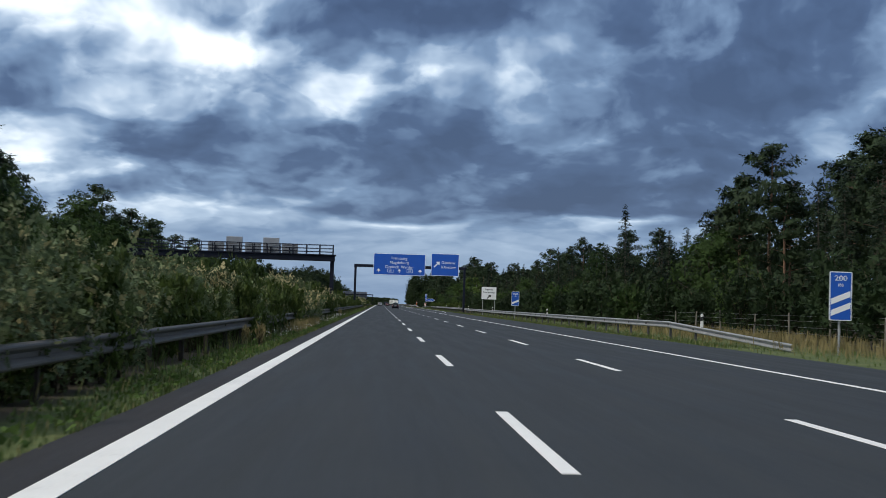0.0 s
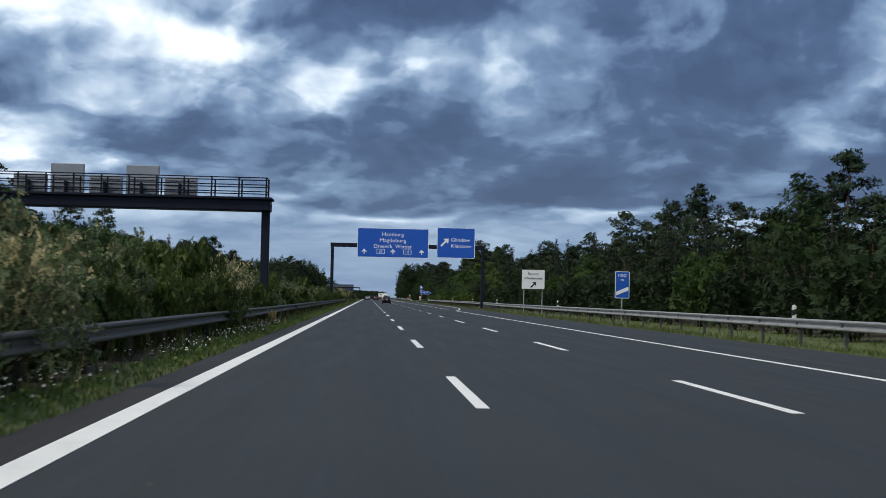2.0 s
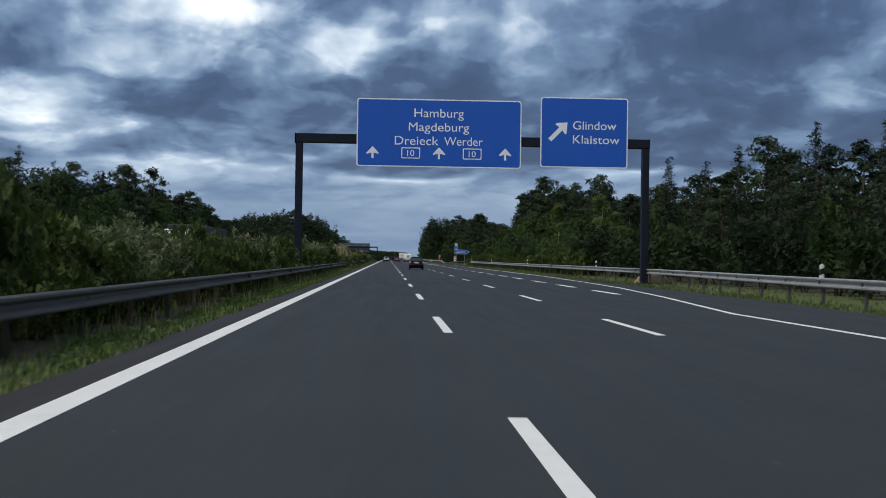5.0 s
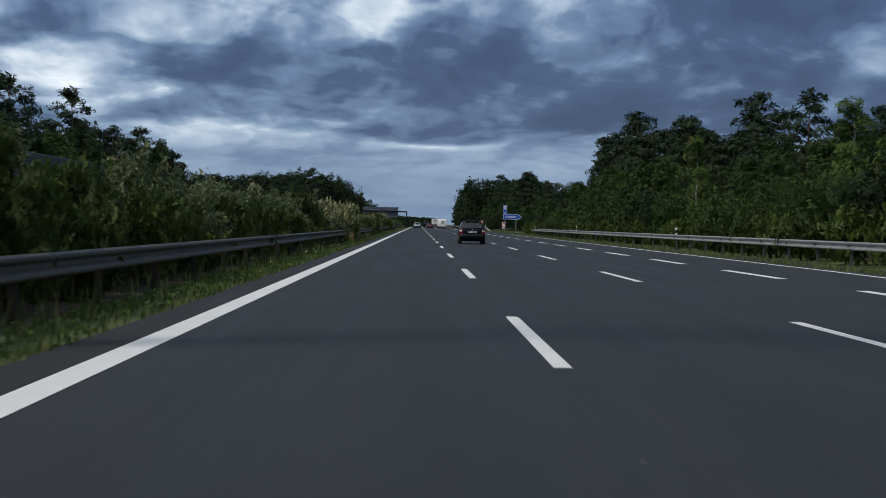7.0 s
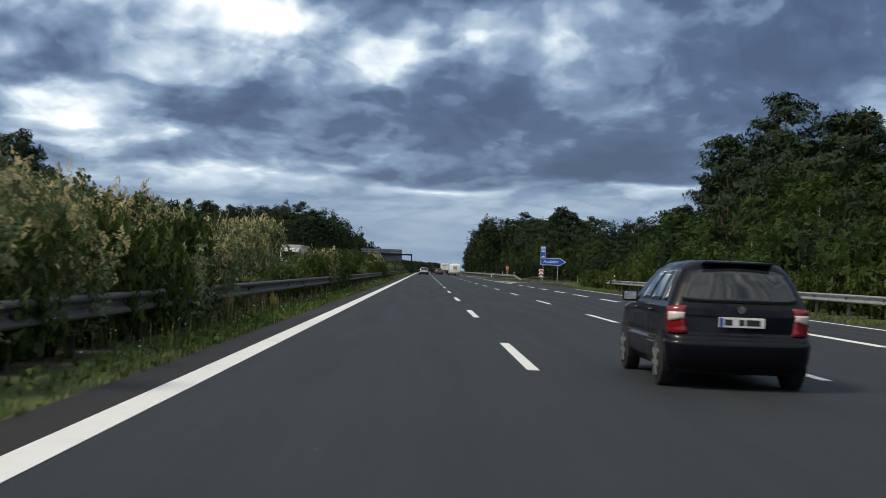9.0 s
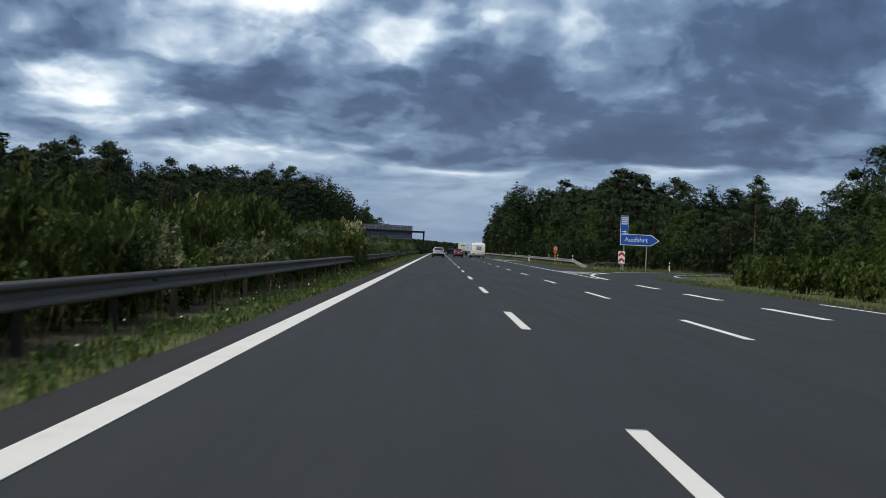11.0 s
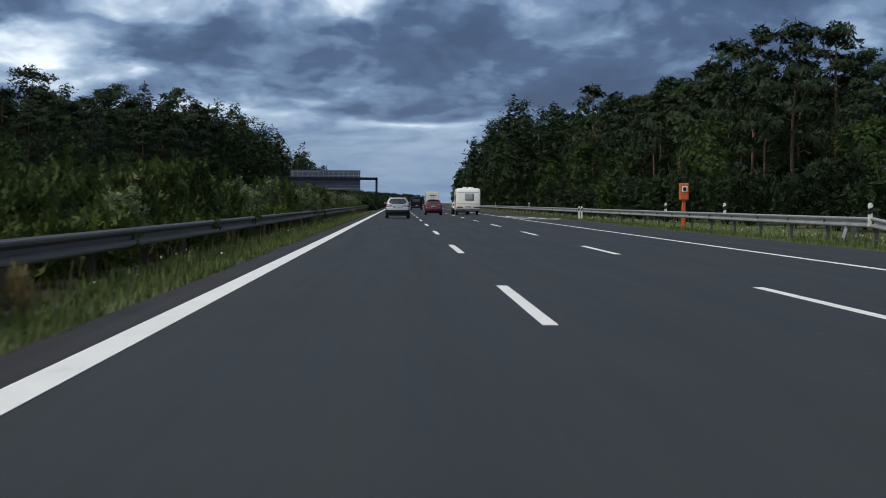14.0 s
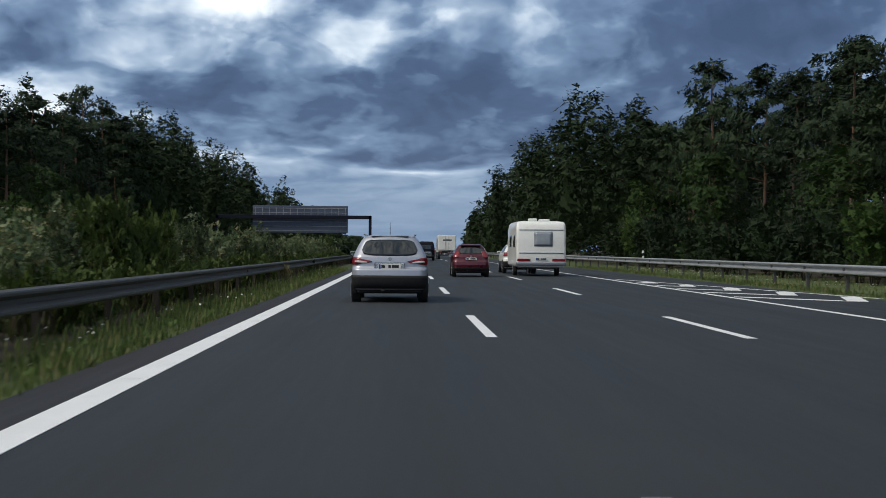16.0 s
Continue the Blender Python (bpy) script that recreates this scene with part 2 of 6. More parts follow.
def ground_material():
    """Mown verge, bare soil and, farther from the road, the litter of a pine wood."""
    m, t, b = material("grass_and_soil")
    pos = t.node("ShaderNodeNewGeometry").outputs["Position"]
    s = t.node("ShaderNodeSeparateXYZ")
    t.put(s.inputs[0], pos)
    n1 = t.noise(pos, 0.35, 6.0, 0.6)
    n2 = t.noise(pos, 5.0, 5.0, 0.7)
    n3 = t.noise(pos, 40.0, 3.0, 0.7)
    f = t.math("ADD", t.math("MULTIPLY", n1, 0.4), t.math("ADD", t.math("MULTIPLY", n2, 0.35), t.math("MULTIPLY", n3, 0.25)))
    grass = t.ramp(f, [(0.3, (0.030, 0.042, 0.014)), (0.5, (0.075, 0.105, 0.028)), (0.68, (0.16, 0.17, 0.06))])
    litter = t.ramp(f, [(0.3, (0.016, 0.013, 0.008)), (0.7, (0.07, 0.055, 0.03))])
    far = t.math("ABSOLUTE", t.math("SUBTRACT", s.outputs[0], -2.0))
    nose = t.math("DIVIDE", t.math("SUBTRACT", s.outputs[1], 495.0), 50.0)
    far = t.math("SUBTRACT", far, t.math("MULTIPLY", t.math("EXPONENT", t.math("MULTIPLY", t.math("MULTIPLY", nose, nose), -1.0)), 10.0))
    wood = t.maprange(t.math("MULTIPLY_ADD", n1, 6.0, far), 23.0, 27.0)
    bed = t.maprange(t.math("MULTIPLY_ADD", n1, 0.8, t.math("ABSOLUTE", t.math("ADD", s.outputs[0], 6.1))), 2.0, 2.5, 1.0, 0.0)
    t.put(b.inputs["Base Color"], t.mix(bed, t.mix(wood, grass, litter), litter))
    b.inputs["Roughness"].default_value = 0.95
    n = t.node("ShaderNodeBump")
    n.inputs["Strength"].default_value = 0.8
    n.inputs["Distance"].default_value = 0.05
    t.put(n.inputs["Height"], n2)
    t.put(b.inputs["Normal"], n.outputs[0])
    return m


def bark(name, low, high, change):
    """Bark in vertical plates, turning from one colour to another up the trunk."""
    m, t, b = material(name)
    pos = t.node("ShaderNodeTexCoord").outputs["Object"]
    s = t.node("ShaderNodeSeparateXYZ")
    t.put(s.inputs[0], pos)
    p = t.xyz(t.math("MULTIPLY", s.outputs[0], 9.0), t.math("MULTIPLY", s.outputs[1], 9.0), t.math("MULTIPLY", s.outputs[2], 2.0))
    f = t.noise(p, 1.6, 6.0, 0.65)
    up = t.maprange(t.math("MULTIPLY_ADD", f, 1.5, s.outputs[2]), change, change + 3.0)
    shade = t.ramp(f, [(0.3, (0.45,) * 3), (0.7, (1.2,) * 3)])
    t.put(b.inputs["Base Color"], t.mix(1.0, t.mix(up, low, high), shade, "MULTIPLY"))
    b.inputs["Roughness"].default_value = 0.9
    n = t.node("ShaderNodeBump")
    n.inputs["Strength"].default_value = 0.8
    n.inputs["Distance"].default_value = 0.03
    t.put(n.inputs["Height"], f)
    t.put(b.inputs["Normal"], n.outputs[0])
    return m


def road_paint():
    m, t, b = material("road_paint")
    pos = t.node("ShaderNodeNewGeometry").outputs["Position"]
    a = t.noise(pos, 1.2, 6.0, 0.65)
    c = t.noise(pos, 30.0, 4.0, 0.7)
    col = t.ramp(t.math("ADD", t.math("MULTIPLY", a, 0.5), t.math("MULTIPLY", c, 0.5)), [(0.32, (0.5, 0.5, 0.49)), (0.42, (0.8, 0.8, 0.79)), (0.7, (0.9, 0.9, 0.89))])
    t.put(b.inputs["Base Color"], col)
    b.inputs["Roughness"].default_value = 0.55
    n = t.node("ShaderNodeBump")
    n.inputs["Strength"].default_value = 0.4
    n.inputs["Distance"].default_value = 0.004
    t.put(n.inputs["Height"], c)
    t.put(b.inputs["Normal"], n.outputs[0])
    return m


def paint(name, color, metal=0.0, rough=0.3, grime=0.25):
    """Car paint under clear coat with road film towards the sills."""
    m, t, b = material(name)
    pos = t.node("ShaderNodeTexCoord").outputs["Object"]
    f = t.noise(pos, 3.0, 6.0, 0.65)
    flake = t.noise(pos, 260.0, 2.0, 0.6)
    col = t.ramp(flake, [(0.3, tuple(c * 0.88 for c in color)), (0.7, tuple(min(1, c * 1.12) for c in color))])
    col = t.mix(t.maprange(f, 0.48, 0.8, 0.0, grime), col, (0.11, 0.10, 0.09))
    t.put(b.inputs["Base Color"], col)
    b.inputs["Metallic"].default_value = metal
    t.put(b.inputs["Roughness"], t.maprange(f, 0.3, 0.75, rough, rough + 0.18))
    b.inputs["Coat Weight"].default_value = 0.7
    b.inputs["Coat Roughness"].default_value = 0.07
    return m


def glass_dark(name, tint=(0.012, 0.015, 0.017)):
    """Tinted car glass: a dark cabin behind a glossy face."""
    m, t, b = material(name)
    pos = t.node("ShaderNodeTexCoord").outputs["Object"]
    f = t.noise(pos, 1.4, 4.0, 0.55)
    t.put(b.inputs["Base Color"], t.ramp(f, [(0.35, tint), (0.7, tuple(c * 1.5 + 0.002 for c in tint))]))
    t.put(b.inputs["Roughness"], t.maprange(f, 0.3, 0.8, 0.03, 0.14))
    b.inputs["Specular IOR Level"].default_value = 0.6
    b.inputs["Coat Weight"].default_value = 0.6
    b.inputs["Coat Roughness"].default_value = 0.03
    return m


M_ASPHALT = asphalt("asphalt", (0.027, 0.031, 0.035), True)
M_SHOULDER = asphalt("shoulder_asphalt", (0.024, 0.022, 0.023), False)
M_GROUND = ground_material()
M_LINE = road_paint()
M_STEEL = simple("galvanised_steel", (0.34, 0.35, 0.36), 0.5, 0.35, 0.25, 1.6, 0.15, 30, dirt=(0.09, 0.085, 0.075))
M_STEEL_DARK = simple("weathered_steel", (0.08, 0.08, 0.082), 0.65, 0.2, 0.3, 1.2, 0.15, 30, dirt=(0.05, 0.045, 0.04))
# weathered rail steel, toned darker still for a face turned from the sun
M_STEEL_OLD_SHADED = simple("old_guardrail_steel", (0.085, 0.082, 0.08), 0.6, 0.1, 0.3, 1.4, 0.2, 30, dirt=(0.05, 0.042, 0.034))
M_GANTRY = simple("dark_gantry_steel", (0.013, 0.016, 0.028), 0.55, 0.0, 0.25, 1.0, 0.05, 20, dirt=(0.022, 0.022, 0.026))
M_GANTRY.node_tree.nodes["Principled BSDF"].inputs["Specular IOR Level"].default_value = 0.12
M_SIGN_BLUE = simple("blue_sign_film", (0.008, 0.095, 0.50), 0.45, 0.0, 0.06, 0.7, dirt=(0.014, 0.09, 0.42))
M_SIGN_WHITE = simple("white_sign_film", (0.86, 0.87, 0.88), 0.5, 0.0, 0.04, 1.0)
M_SIGN_BACK = simple("grey_sign_back", (0.30, 0.32, 0.35), 0.5, 0.4, 0.12, 0.8)
M_FENCE = simple("grey_fence_wood", (0.16, 0.15, 0.13), 0.85, 0.0, 0.3, 5.0, 0.4, 40, dirt=(0.08, 0.075, 0.06))
M_SIGN_BLACK = simple("black_sign_film", (0.012, 0.012, 0.014), 0.5)
M_RED_FILM = simple("red_sign_film", (0.50, 0.025, 0.02), 0.45)
M_ORANGE = simple("orange_enamel", (0.55, 0.12, 0.03), 0.4, 0.0, 0.08, 3.0, coat=0.3)
M_POST_WHITE = simple("white_plastic", (0.74, 0.74, 0.72), 0.5, 0.0, 0.08, 6.0, dirt=(0.4, 0.38, 0.33))
M_BARK_PINE = bark("pine_bark", (0.085, 0.06, 0.045), (0.21, 0.125, 0.08), 5.0)
M_BARK_BROWN = bark("brown_bark", (0.07, 0.055, 0.04), (0.10, 0.085, 0.065), 4.0)
M_BARK_BIRCH = bark("birch_bark", (0.16, 0.15, 0.135), (0.42, 0.41, 0.38), 1.5)
M_TWIG = bark("twig_bark", (0.06, 0.045, 0.03), (0.09, 0.07, 0.045), 1.0)
M_PINE = leafy("pine_needles", (0.005, 0.014, 0.007), (0.042, 0.067, 0.027), 0.7, 0.1, leaf=0.12, cut=0.6, long=1.5)
M_SPRUCE = leafy("spruce_needles", (0.005, 0.012, 0.008), (0.026, 0.044, 0.021), 0.7, 0.08, leaf=0.12, cut=0.58)
M_LEAF = leafy("broad_leaves", (0.006, 0.018, 0.006), (0.064, 0.112, 0.026), 0.7, 0.28, leaf=0.09, cut=0.62)
M_LEAF_LIGHT = leafy("light_leaves", (0.018, 0.044, 0.011), (0.125, 0.185, 0.045), 0.7, 0.35, leaf=0.08, cut=0.58)
M_BROOM = leafy("broom_twigs", (0.012, 0.028, 0.007), (0.085, 0.122, 0.024), 0.6, 0.15, leaf=0.05, cut=0.58, long=3.5)
M_SALLOW = leafy("grey_green_leaves", (0.018, 0.036, 0.012), (0.21, 0.27, 0.135), 0.5, 0.25, dry=(0.29, 0.26, 0.13), leaf=0.085, cut=0.52, long=1.2, each=0.4)
# straw tone raised so that the colour carries the sun on the blossom
M_BLOSSOM = leafy("dry_blossom", (0.34, 0.28, 0.13), (0.76, 0.66, 0.38), 0.7, 0.4, leaf=0.035, cut=0.5, long=2.0)
# shrub leaves in a darker copy: cloud shade on the wood put into colour
M_LEAF_SHADED = leafy("alder_leaves", (0.004, 0.011, 0.005), (0.030, 0.054, 0.018), 0.7, 0.15, leaf=0.1, cut=0.62)
M_WOODS = leafy("distant_foliage", (0.006, 0.014, 0.006), (0.038, 0.062, 0.02), 0.7, 0.2, leaf=0.2, cut=0.66, each=0.16)
M_HERB = leafy("herb_leaves", (0.032, 0.068, 0.015), (0.15, 0.23, 0.06), 0.6, 0.3, each=0.4)
M_GRASS = leafy("grass_blades", (0.030, 0.055, 0.014), (0.15, 0.20, 0.062), 0.6, 0.3, dry=(0.24, 0.215, 0.10))
M_STALK = leafy("bare_stalks", (0.02, 0.016, 0.01), (0.10, 0.08, 0.05), 0.8, 0.05)
M_DRY = leafy("dry_grass", (0.16, 0.13, 0.055), (0.38, 0.32, 0.16), 0.7, 0.3)
M_FLOWER = simple("white_petals", (0.78, 0.78, 0.74), 0.6)
M_RUBBER = simple("tyre_rubber", (0.014, 0.014, 0.015), 0.85, 0.0, 0.2, 8.0, 0.2, 60, dirt=(0.024, 0.022, 0.02))
M_PLASTIC = simple("black_trim_plastic", (0.008, 0.008, 0.009), 0.7, 0.0, 0.2, 6.0, dirt=(0.018, 0.017, 0.016))
M_RIM = simple("alloy", (0.45, 0.46, 0.47), 0.35, 0.8, 0.12, 8.0)
M_CHROME = simple("chrome", (0.75, 0.76, 0.78), 0.12, 1.0, 0.05, 5.0)
M_GLASS = glass_dark("tinted_car_glass")
M_GLASS_PALE = glass_dark("pale_window", (0.22, 0.24, 0.26))
M_TAIL = simple("red_lamp_lens", (0.2, 0.006, 0.012), 0.12, 0.0, 0.25, 20.0, coat=0.6)
M_TAIL_WHITE = simple("clear_lamp_lens", (0.62, 0.56, 0.54), 0.12, 0.0, 0.15, 20.0, coat=0.6)
M_PLATE = simple("white_plate", (0.66, 0.66, 0.64), 0.4)
M_PLATE_BLUE = simple("blue_plate_strip", (0.01, 0.05, 0.32), 0.4)
M_SILVER = paint("silver_paint", (0.46, 0.47, 0.52), 0.55, 0.3, 0.12)
M_BLACK = paint("black_paint", (0.004, 0.004, 0.008), 0.0, 0.3, 0.02)
M_BLACK.node_tree.nodes["Principled BSDF"].inputs["Coat Weight"].default_value = 0.4
M_BLACK.node_tree.nodes["Principled BSDF"].inputs["Specular IOR Level"].default_value = 0.1
M_RED = paint("red_paint", (0.085, 0.003, 0.012), 0.25, 0.25, 0.12)
M_GREY = paint("grey_paint", (0.16, 0.17, 0.18), 0.6, 0.3, 0.2)
M_WHITE = paint("white_body", (0.86, 0.86, 0.81), 0.0, 0.35, 0.12)
M_TARP = simple("dark_tarpaulin", (0.03, 0.035, 0.05), 0.6, 0.0, 0.25, 1.0)


# ------------------------------------------------------------------ building helpers
def mesh_of(name, verts, faces, mat, smooth=False):
    me = bpy.data.meshes.new(name)
    me.from_pydata(verts, [], faces)
    for m in mat if isinstance(mat, (list, tuple)) else (mat,):
        me.materials.append(m)
    if smooth:
        me.polygons.foreach_set("use_smooth", [True] * len(me.polygons))
    me.update()
    return me


def put_part(name, me, parent, m=None, label=""):
    ob = new(name, me)
    ob.parent = parent
    if m is not None:
        ob.matrix_basis = m
    return tagged(ob, label)


def part(name, bm, mat, parent, label="", m=None, smooth=False):
    """Links a bmesh as one mesh object under a thing or a part."""
    bmesh.ops.recalc_face_normals(bm, faces=bm.faces)
    me = bpy.data.meshes.new(name)
    bm.to_mesh(me)
    bm.free()
    me.materials.append(mat)
    if smooth:
        me.polygons.foreach_set("use_smooth", [True] * len(me.polygons))
    return put_part(name, me, parent, m, label)


def thing(name, label, category, group="", m=None, kind=""):
    ob = new(name)
    ob.empty_display_size = 0.3
    if m is not None:
        ob.matrix_basis = m
    return tagged(ob, label, category, group, kind)


def box(sx, sy, sz, bevel=0.0, at=(0, 0, 0), bm=None, segments=1):
    """A block centred at a place, its edges rounded."""
    out = bm or bmesh.new()
    b = bmesh.new()
    bmesh.ops.create_cube(b, size=1.0)
    bmesh.ops.scale(b, vec=(sx, sy, sz), verts=b.verts)
    if bevel:
        bmesh.ops.bevel(b, geom=list(b.edges), offset=bevel, segments=segments, affect="EDGES", profile=0.5)
    bmesh.ops.translate(b, vec=at, verts=b.verts)
    if bm is None:
        out.free()
        return b
    me = bpy.data.meshes.new("tmp")
    b.to_mesh(me)
    b.free()
    out.from_mesh(me)
    bpy.data.meshes.remove(me)
    return out


def tube(points, radii, sides=7):
    """Vertices and faces of a bent, tapering tube, closed at its ends."""
    pts = [Vector(p) for p in points]
    verts, faces = [], []
    for i, (p, r) in enumerate(zip(pts, radii)):
        d = (pts[min(i + 1, len(pts) - 1)] - pts[max(i - 1, 0)]).normalized()
        a = d.orthogonal().normalized()
        b = d.cross(a)
        verts += [tuple(p + (a * math.cos(q) + b * math.sin(q)) * r) for q in (2 * math.pi * k / sides for k in range(sides))]
    for i in range(len(pts) - 1):
        for k in range(sides):
            faces.append((i * sides + k, i * sides + (k + 1) % sides, (i + 1) * sides + (k + 1) % sides, (i + 1) * sides + k))
    faces.append(tuple(range(sides))[::-1])
    faces.append(tuple((len(pts) - 1) * sides + k for k in range(sides)))
    return verts, faces


def merge(lists):
    verts, faces = [], []
    for v, f in lists:
        n = len(verts)
        verts += v
        faces += [tuple(i + n for i in q) for q in f]
    return verts, faces


def cylinder(r, depth, sides=16, axis="Z", at=(0, 0, 0), r2=None, bevel=0.0):
    bm = bmesh.new()
    bmesh.ops.create_cone(bm, cap_ends=True, segments=sides, radius1=r, radius2=r if r2 is None else r2, depth=depth)
    if bevel:
        bmesh.ops.bevel(bm, geom=[e for e in bm.edges if len(e.link_faces) == 2 and e.calc_face_angle(0) > 0.8], offset=bevel, segments=2, affect="EDGES", profile=0.5)
    if axis == "X":
        bmesh.ops.rotate(bm, matrix=Matrix.Rotation(math.pi / 2, 3, "Y"), verts=bm.verts)
    if axis == "Y":
        bmesh.ops.rotate(bm, matrix=Matrix.Rotation(math.pi / 2, 3, "X"), verts=bm.verts)
    bmesh.ops.translate(bm, vec=at, verts=bm.verts)
    return bm


def prism(outline, depth):
    """A plate with an outline in x and z, its front at y = 0 and its back at y = depth."""
    n = len(outline)
    verts = [(x, 0.0, z) for x, z in outline] + [(x, depth, z) for x, z in outline]
    faces = [tuple(range(n)), tuple(range(2 * n - 1, n - 1, -1))] + [(i, i + n, (i + 1) % n + n, (i + 1) % n) for i in range(n)]
    return verts, faces


def plate(name, outline, depth, mat, parent, m=None, label=""):
    bm = bmesh.new()
    v, f = prism(outline, depth)
    vs = [bm.verts.new(p) for p in v]
    for q in f:
        bm.faces.new([vs[i] for i in q])
    return part(name, bm, mat, parent, label, m)


def rounded(w_, h_, r, x0=0.0, z0=0.0, n=4):
    """The outline of a rectangle with round corners, from its lower left corner."""
    out = []
    for cx, cz, a0 in ((x0 + r, z0 + r, 180), (x0 + w_ - r, z0 + r, 270), (x0 + w_ - r, z0 + h_ - r, 0), (x0 + r, z0 + h_ - r, 90)):
        out += [(cx + r * math.cos(radians(a0 + 90 * k / n)), cz + r * math.sin(radians(a0 + 90 * k / n))) for k in range(n + 1)]
    return out


@lru_cache(None)
def letter_mesh(words, size, spacing):
    c = bpy.data.curves.new("letters", "FONT")
    c.body, c.size, c.align_x, c.space_character, c.extrude = words, size, "LEFT", spacing, 0.004
    ob = new("letters", c)
    dg = bpy.context.evaluated_depsgraph_get()
    me = bpy.data.meshes.new_from_object(ob.evaluated_get(dg))
    bpy.data.objects.remove(ob)
    return me


def writing(words, size, x, z, y, mat, parent, width=None, centre=False, name="lettering"):
    """Letters that face the road's users (towards -y), at x and baseline z; squeezed or spread to a width."""
    me = letter_mesh(words, size, 1.0).copy()
    xs = [q.co.x for q in me.vertices]
    k = width / (max(xs) - min(xs)) if width else 1.0
    left = min(xs) * k
    if centre:
        x -= (max(xs) - min(xs)) * k / 2
    me.materials.clear()
    me.materials.append(mat)
    return put_part(name, me, parent, pose(x - left, y, z, 90, 0, 0) @ Matrix.Diagonal((k, 1, 1, 1)))


# ------------------------------------------------------------------ the road's line: straight, then a long bend to the right
BEND, RADIUS = 690.0, 6500.0


def on_road(x, s, z=0.0):
    """The place x metres right of the camera's line at s metres along the road."""
    if s <= BEND:
        return (x, s, z)
    a = (s - BEND) / RADIUS
    return (RADIUS - (RADIUS - x) * math.cos(a), BEND + (RADIUS - x) * math.sin(a), z)


def heading(s):
    return 0.0 if s <= BEND else -math.degrees((s - BEND) / RADIUS)


def road_pose(x, s, z=0.0, turn=0.0):
    return pose(*on_road(x, s, z), 0, 0, heading(s) + turn)


def strip(name, left, right, s0, s1, z, mat, step=10.0, across=1, kind="structure", label="", category="", parent=None, depth=0.0):
    """A band along the road between two offsets, which may be functions of s; with a rim if it has depth."""
    n = max(1, int(math.ceil((s1 - s0) / step)))
    verts, faces = [], []
    for i in range(n + 1):
        s = s0 + (s1 - s0) * i / n
        a = left(s) if callable(left) else left
        b = right(s) if callable(right) else right
        verts += [on_road(a + (b - a) * k / across, s, z) for k in range(across + 1)]
    q = across + 1
    for i in range(n):
        for k in range(across):
            faces.append((i * q + k, i * q + k + 1, (i + 1) * q + k + 1, (i + 1) * q + k))
    if depth:
        m0 = len(verts)
        for i in range(n + 1):
            for e in (0, across):
                x, y, zz = verts[i * q + e]
                verts.append((x, y, zz - depth))
        for i in range(n):
            faces.append((i * q, (i + 1) * q, m0 + 2 * (i + 1), m0 + 2 * i))
            faces.append((i * q + across, m0 + 2 * i + 1, m0 + 2 * (i + 1) + 1, (i + 1) * q + across))
        faces.append((0, m0, m0 + 1, across))
    ob = new(name, mesh_of(name, verts, faces, mat))
    if parent:
        ob.parent = parent
        return tagged(ob, label)
    return tagged(ob, label, category, kind=kind)


# ------------------------------------------------------------------ ground and carriageways
def ground_height(x, y):
    """Level by the road, with a shallow ditch and low banks in the woods."""
    d = max(0.0, abs(x + 2.0) - 21.0)
    if x > 0:  # level where the exit swings off
        d *= 1.0 - math.exp(-((y - 488.0) / 62.0) ** 4)
    return -0.06 + 0.35 * min(1.0, d / 12.0) * (0.6 + noise.noise((x * 0.05, y * 0.03, 0.0)))


def ground():
    xs = [-2600, -1200, -500, -200, -90, -55, -40, -32, -27, -23.5, -9.2, -6.5, -3.0, 13.0, 16.0, 19.5, 24, 30, 38, 52, 90, 200, 500, 1200, 2600]
    ys = [-1500, -500, -150] + [-60 + 20 * i for i in range(60)] + [1300, 1600, 2200, 3200, 4200]
    verts = [(x, y, ground_height(x, y)) for y in ys for x in xs]
    n = len(xs)
    faces = [(j * n + i, j * n + i + 1, (j + 1) * n + i + 1, (j + 1) * n + i) for j in range(len(ys) - 1) for i in range(n - 1)]
    ob = new("ground", mesh_of("ground", verts, faces, M_GROUND, True))
    return tagged(ob, "grassy verge turning to dark wood floor", "ground", kind="structure")


ground()


def edge_right(s):
    """The outer edge of the asphalt: wider along the exit lane."""
    def ease(a, b, p):
        p = min(1.0, max(0.0, p))
        return a + (b - a) * (3 * p * p - 2 * p * p * p)
    if s < 320:
        return ease(13.1, 15.2, (s - 185) / 50)
    return ease(15.2, 12.9, (s - 430) / 22)


road = strip("road", -3.05, edge_right, -60, 1500, 0.0, M_ASPHALT, 6.0, 6, label="dark grey asphalt carriageway with three lanes", category="road", depth=0.12)
shoulder = strip("road_shoulder", lambda s: -3.08 - 0.05 * math.sin(s * 0.9) * math.sin(s * 0.23), -2.54, -60, 1500, 0.004, M_SHOULDER, 6.0, 1, label="dirty dark shoulder outside the edge line", category="road", depth=0.06)
opposite = strip("road_opposite", -24.2, -9.3, -60, 1500, 0.0, M_ASPHALT, 12.0, 4, label="dark asphalt carriageway beyond the planted median", category="road", depth=0.12)


def ramp_centre(p):
    """The exit ramp's left edge: leaves the carriageway and swings to the right."""
    pts = [(11.6, 438), (13.6, 458), (18.6, 472.5), (30.0, 489), (48, 501), (80, 509)]
    q = p * (len(pts) - 1)
    i = min(int(q), len(pts) - 2)
    f = q - i
    p0, p1, p2, p3 = (pts[max(0, min(len(pts) - 1, i + k))] for k in (-1, 0, 1, 2))
    return tuple(0.5 * (2 * b + (c - a) * f + (2 * a - 5 * b + 4 * c - d) * f * f + (3 * b - a - 3 * c + d) * f ** 3) for a, b, c, d in zip(p0, p1, p2, p3))


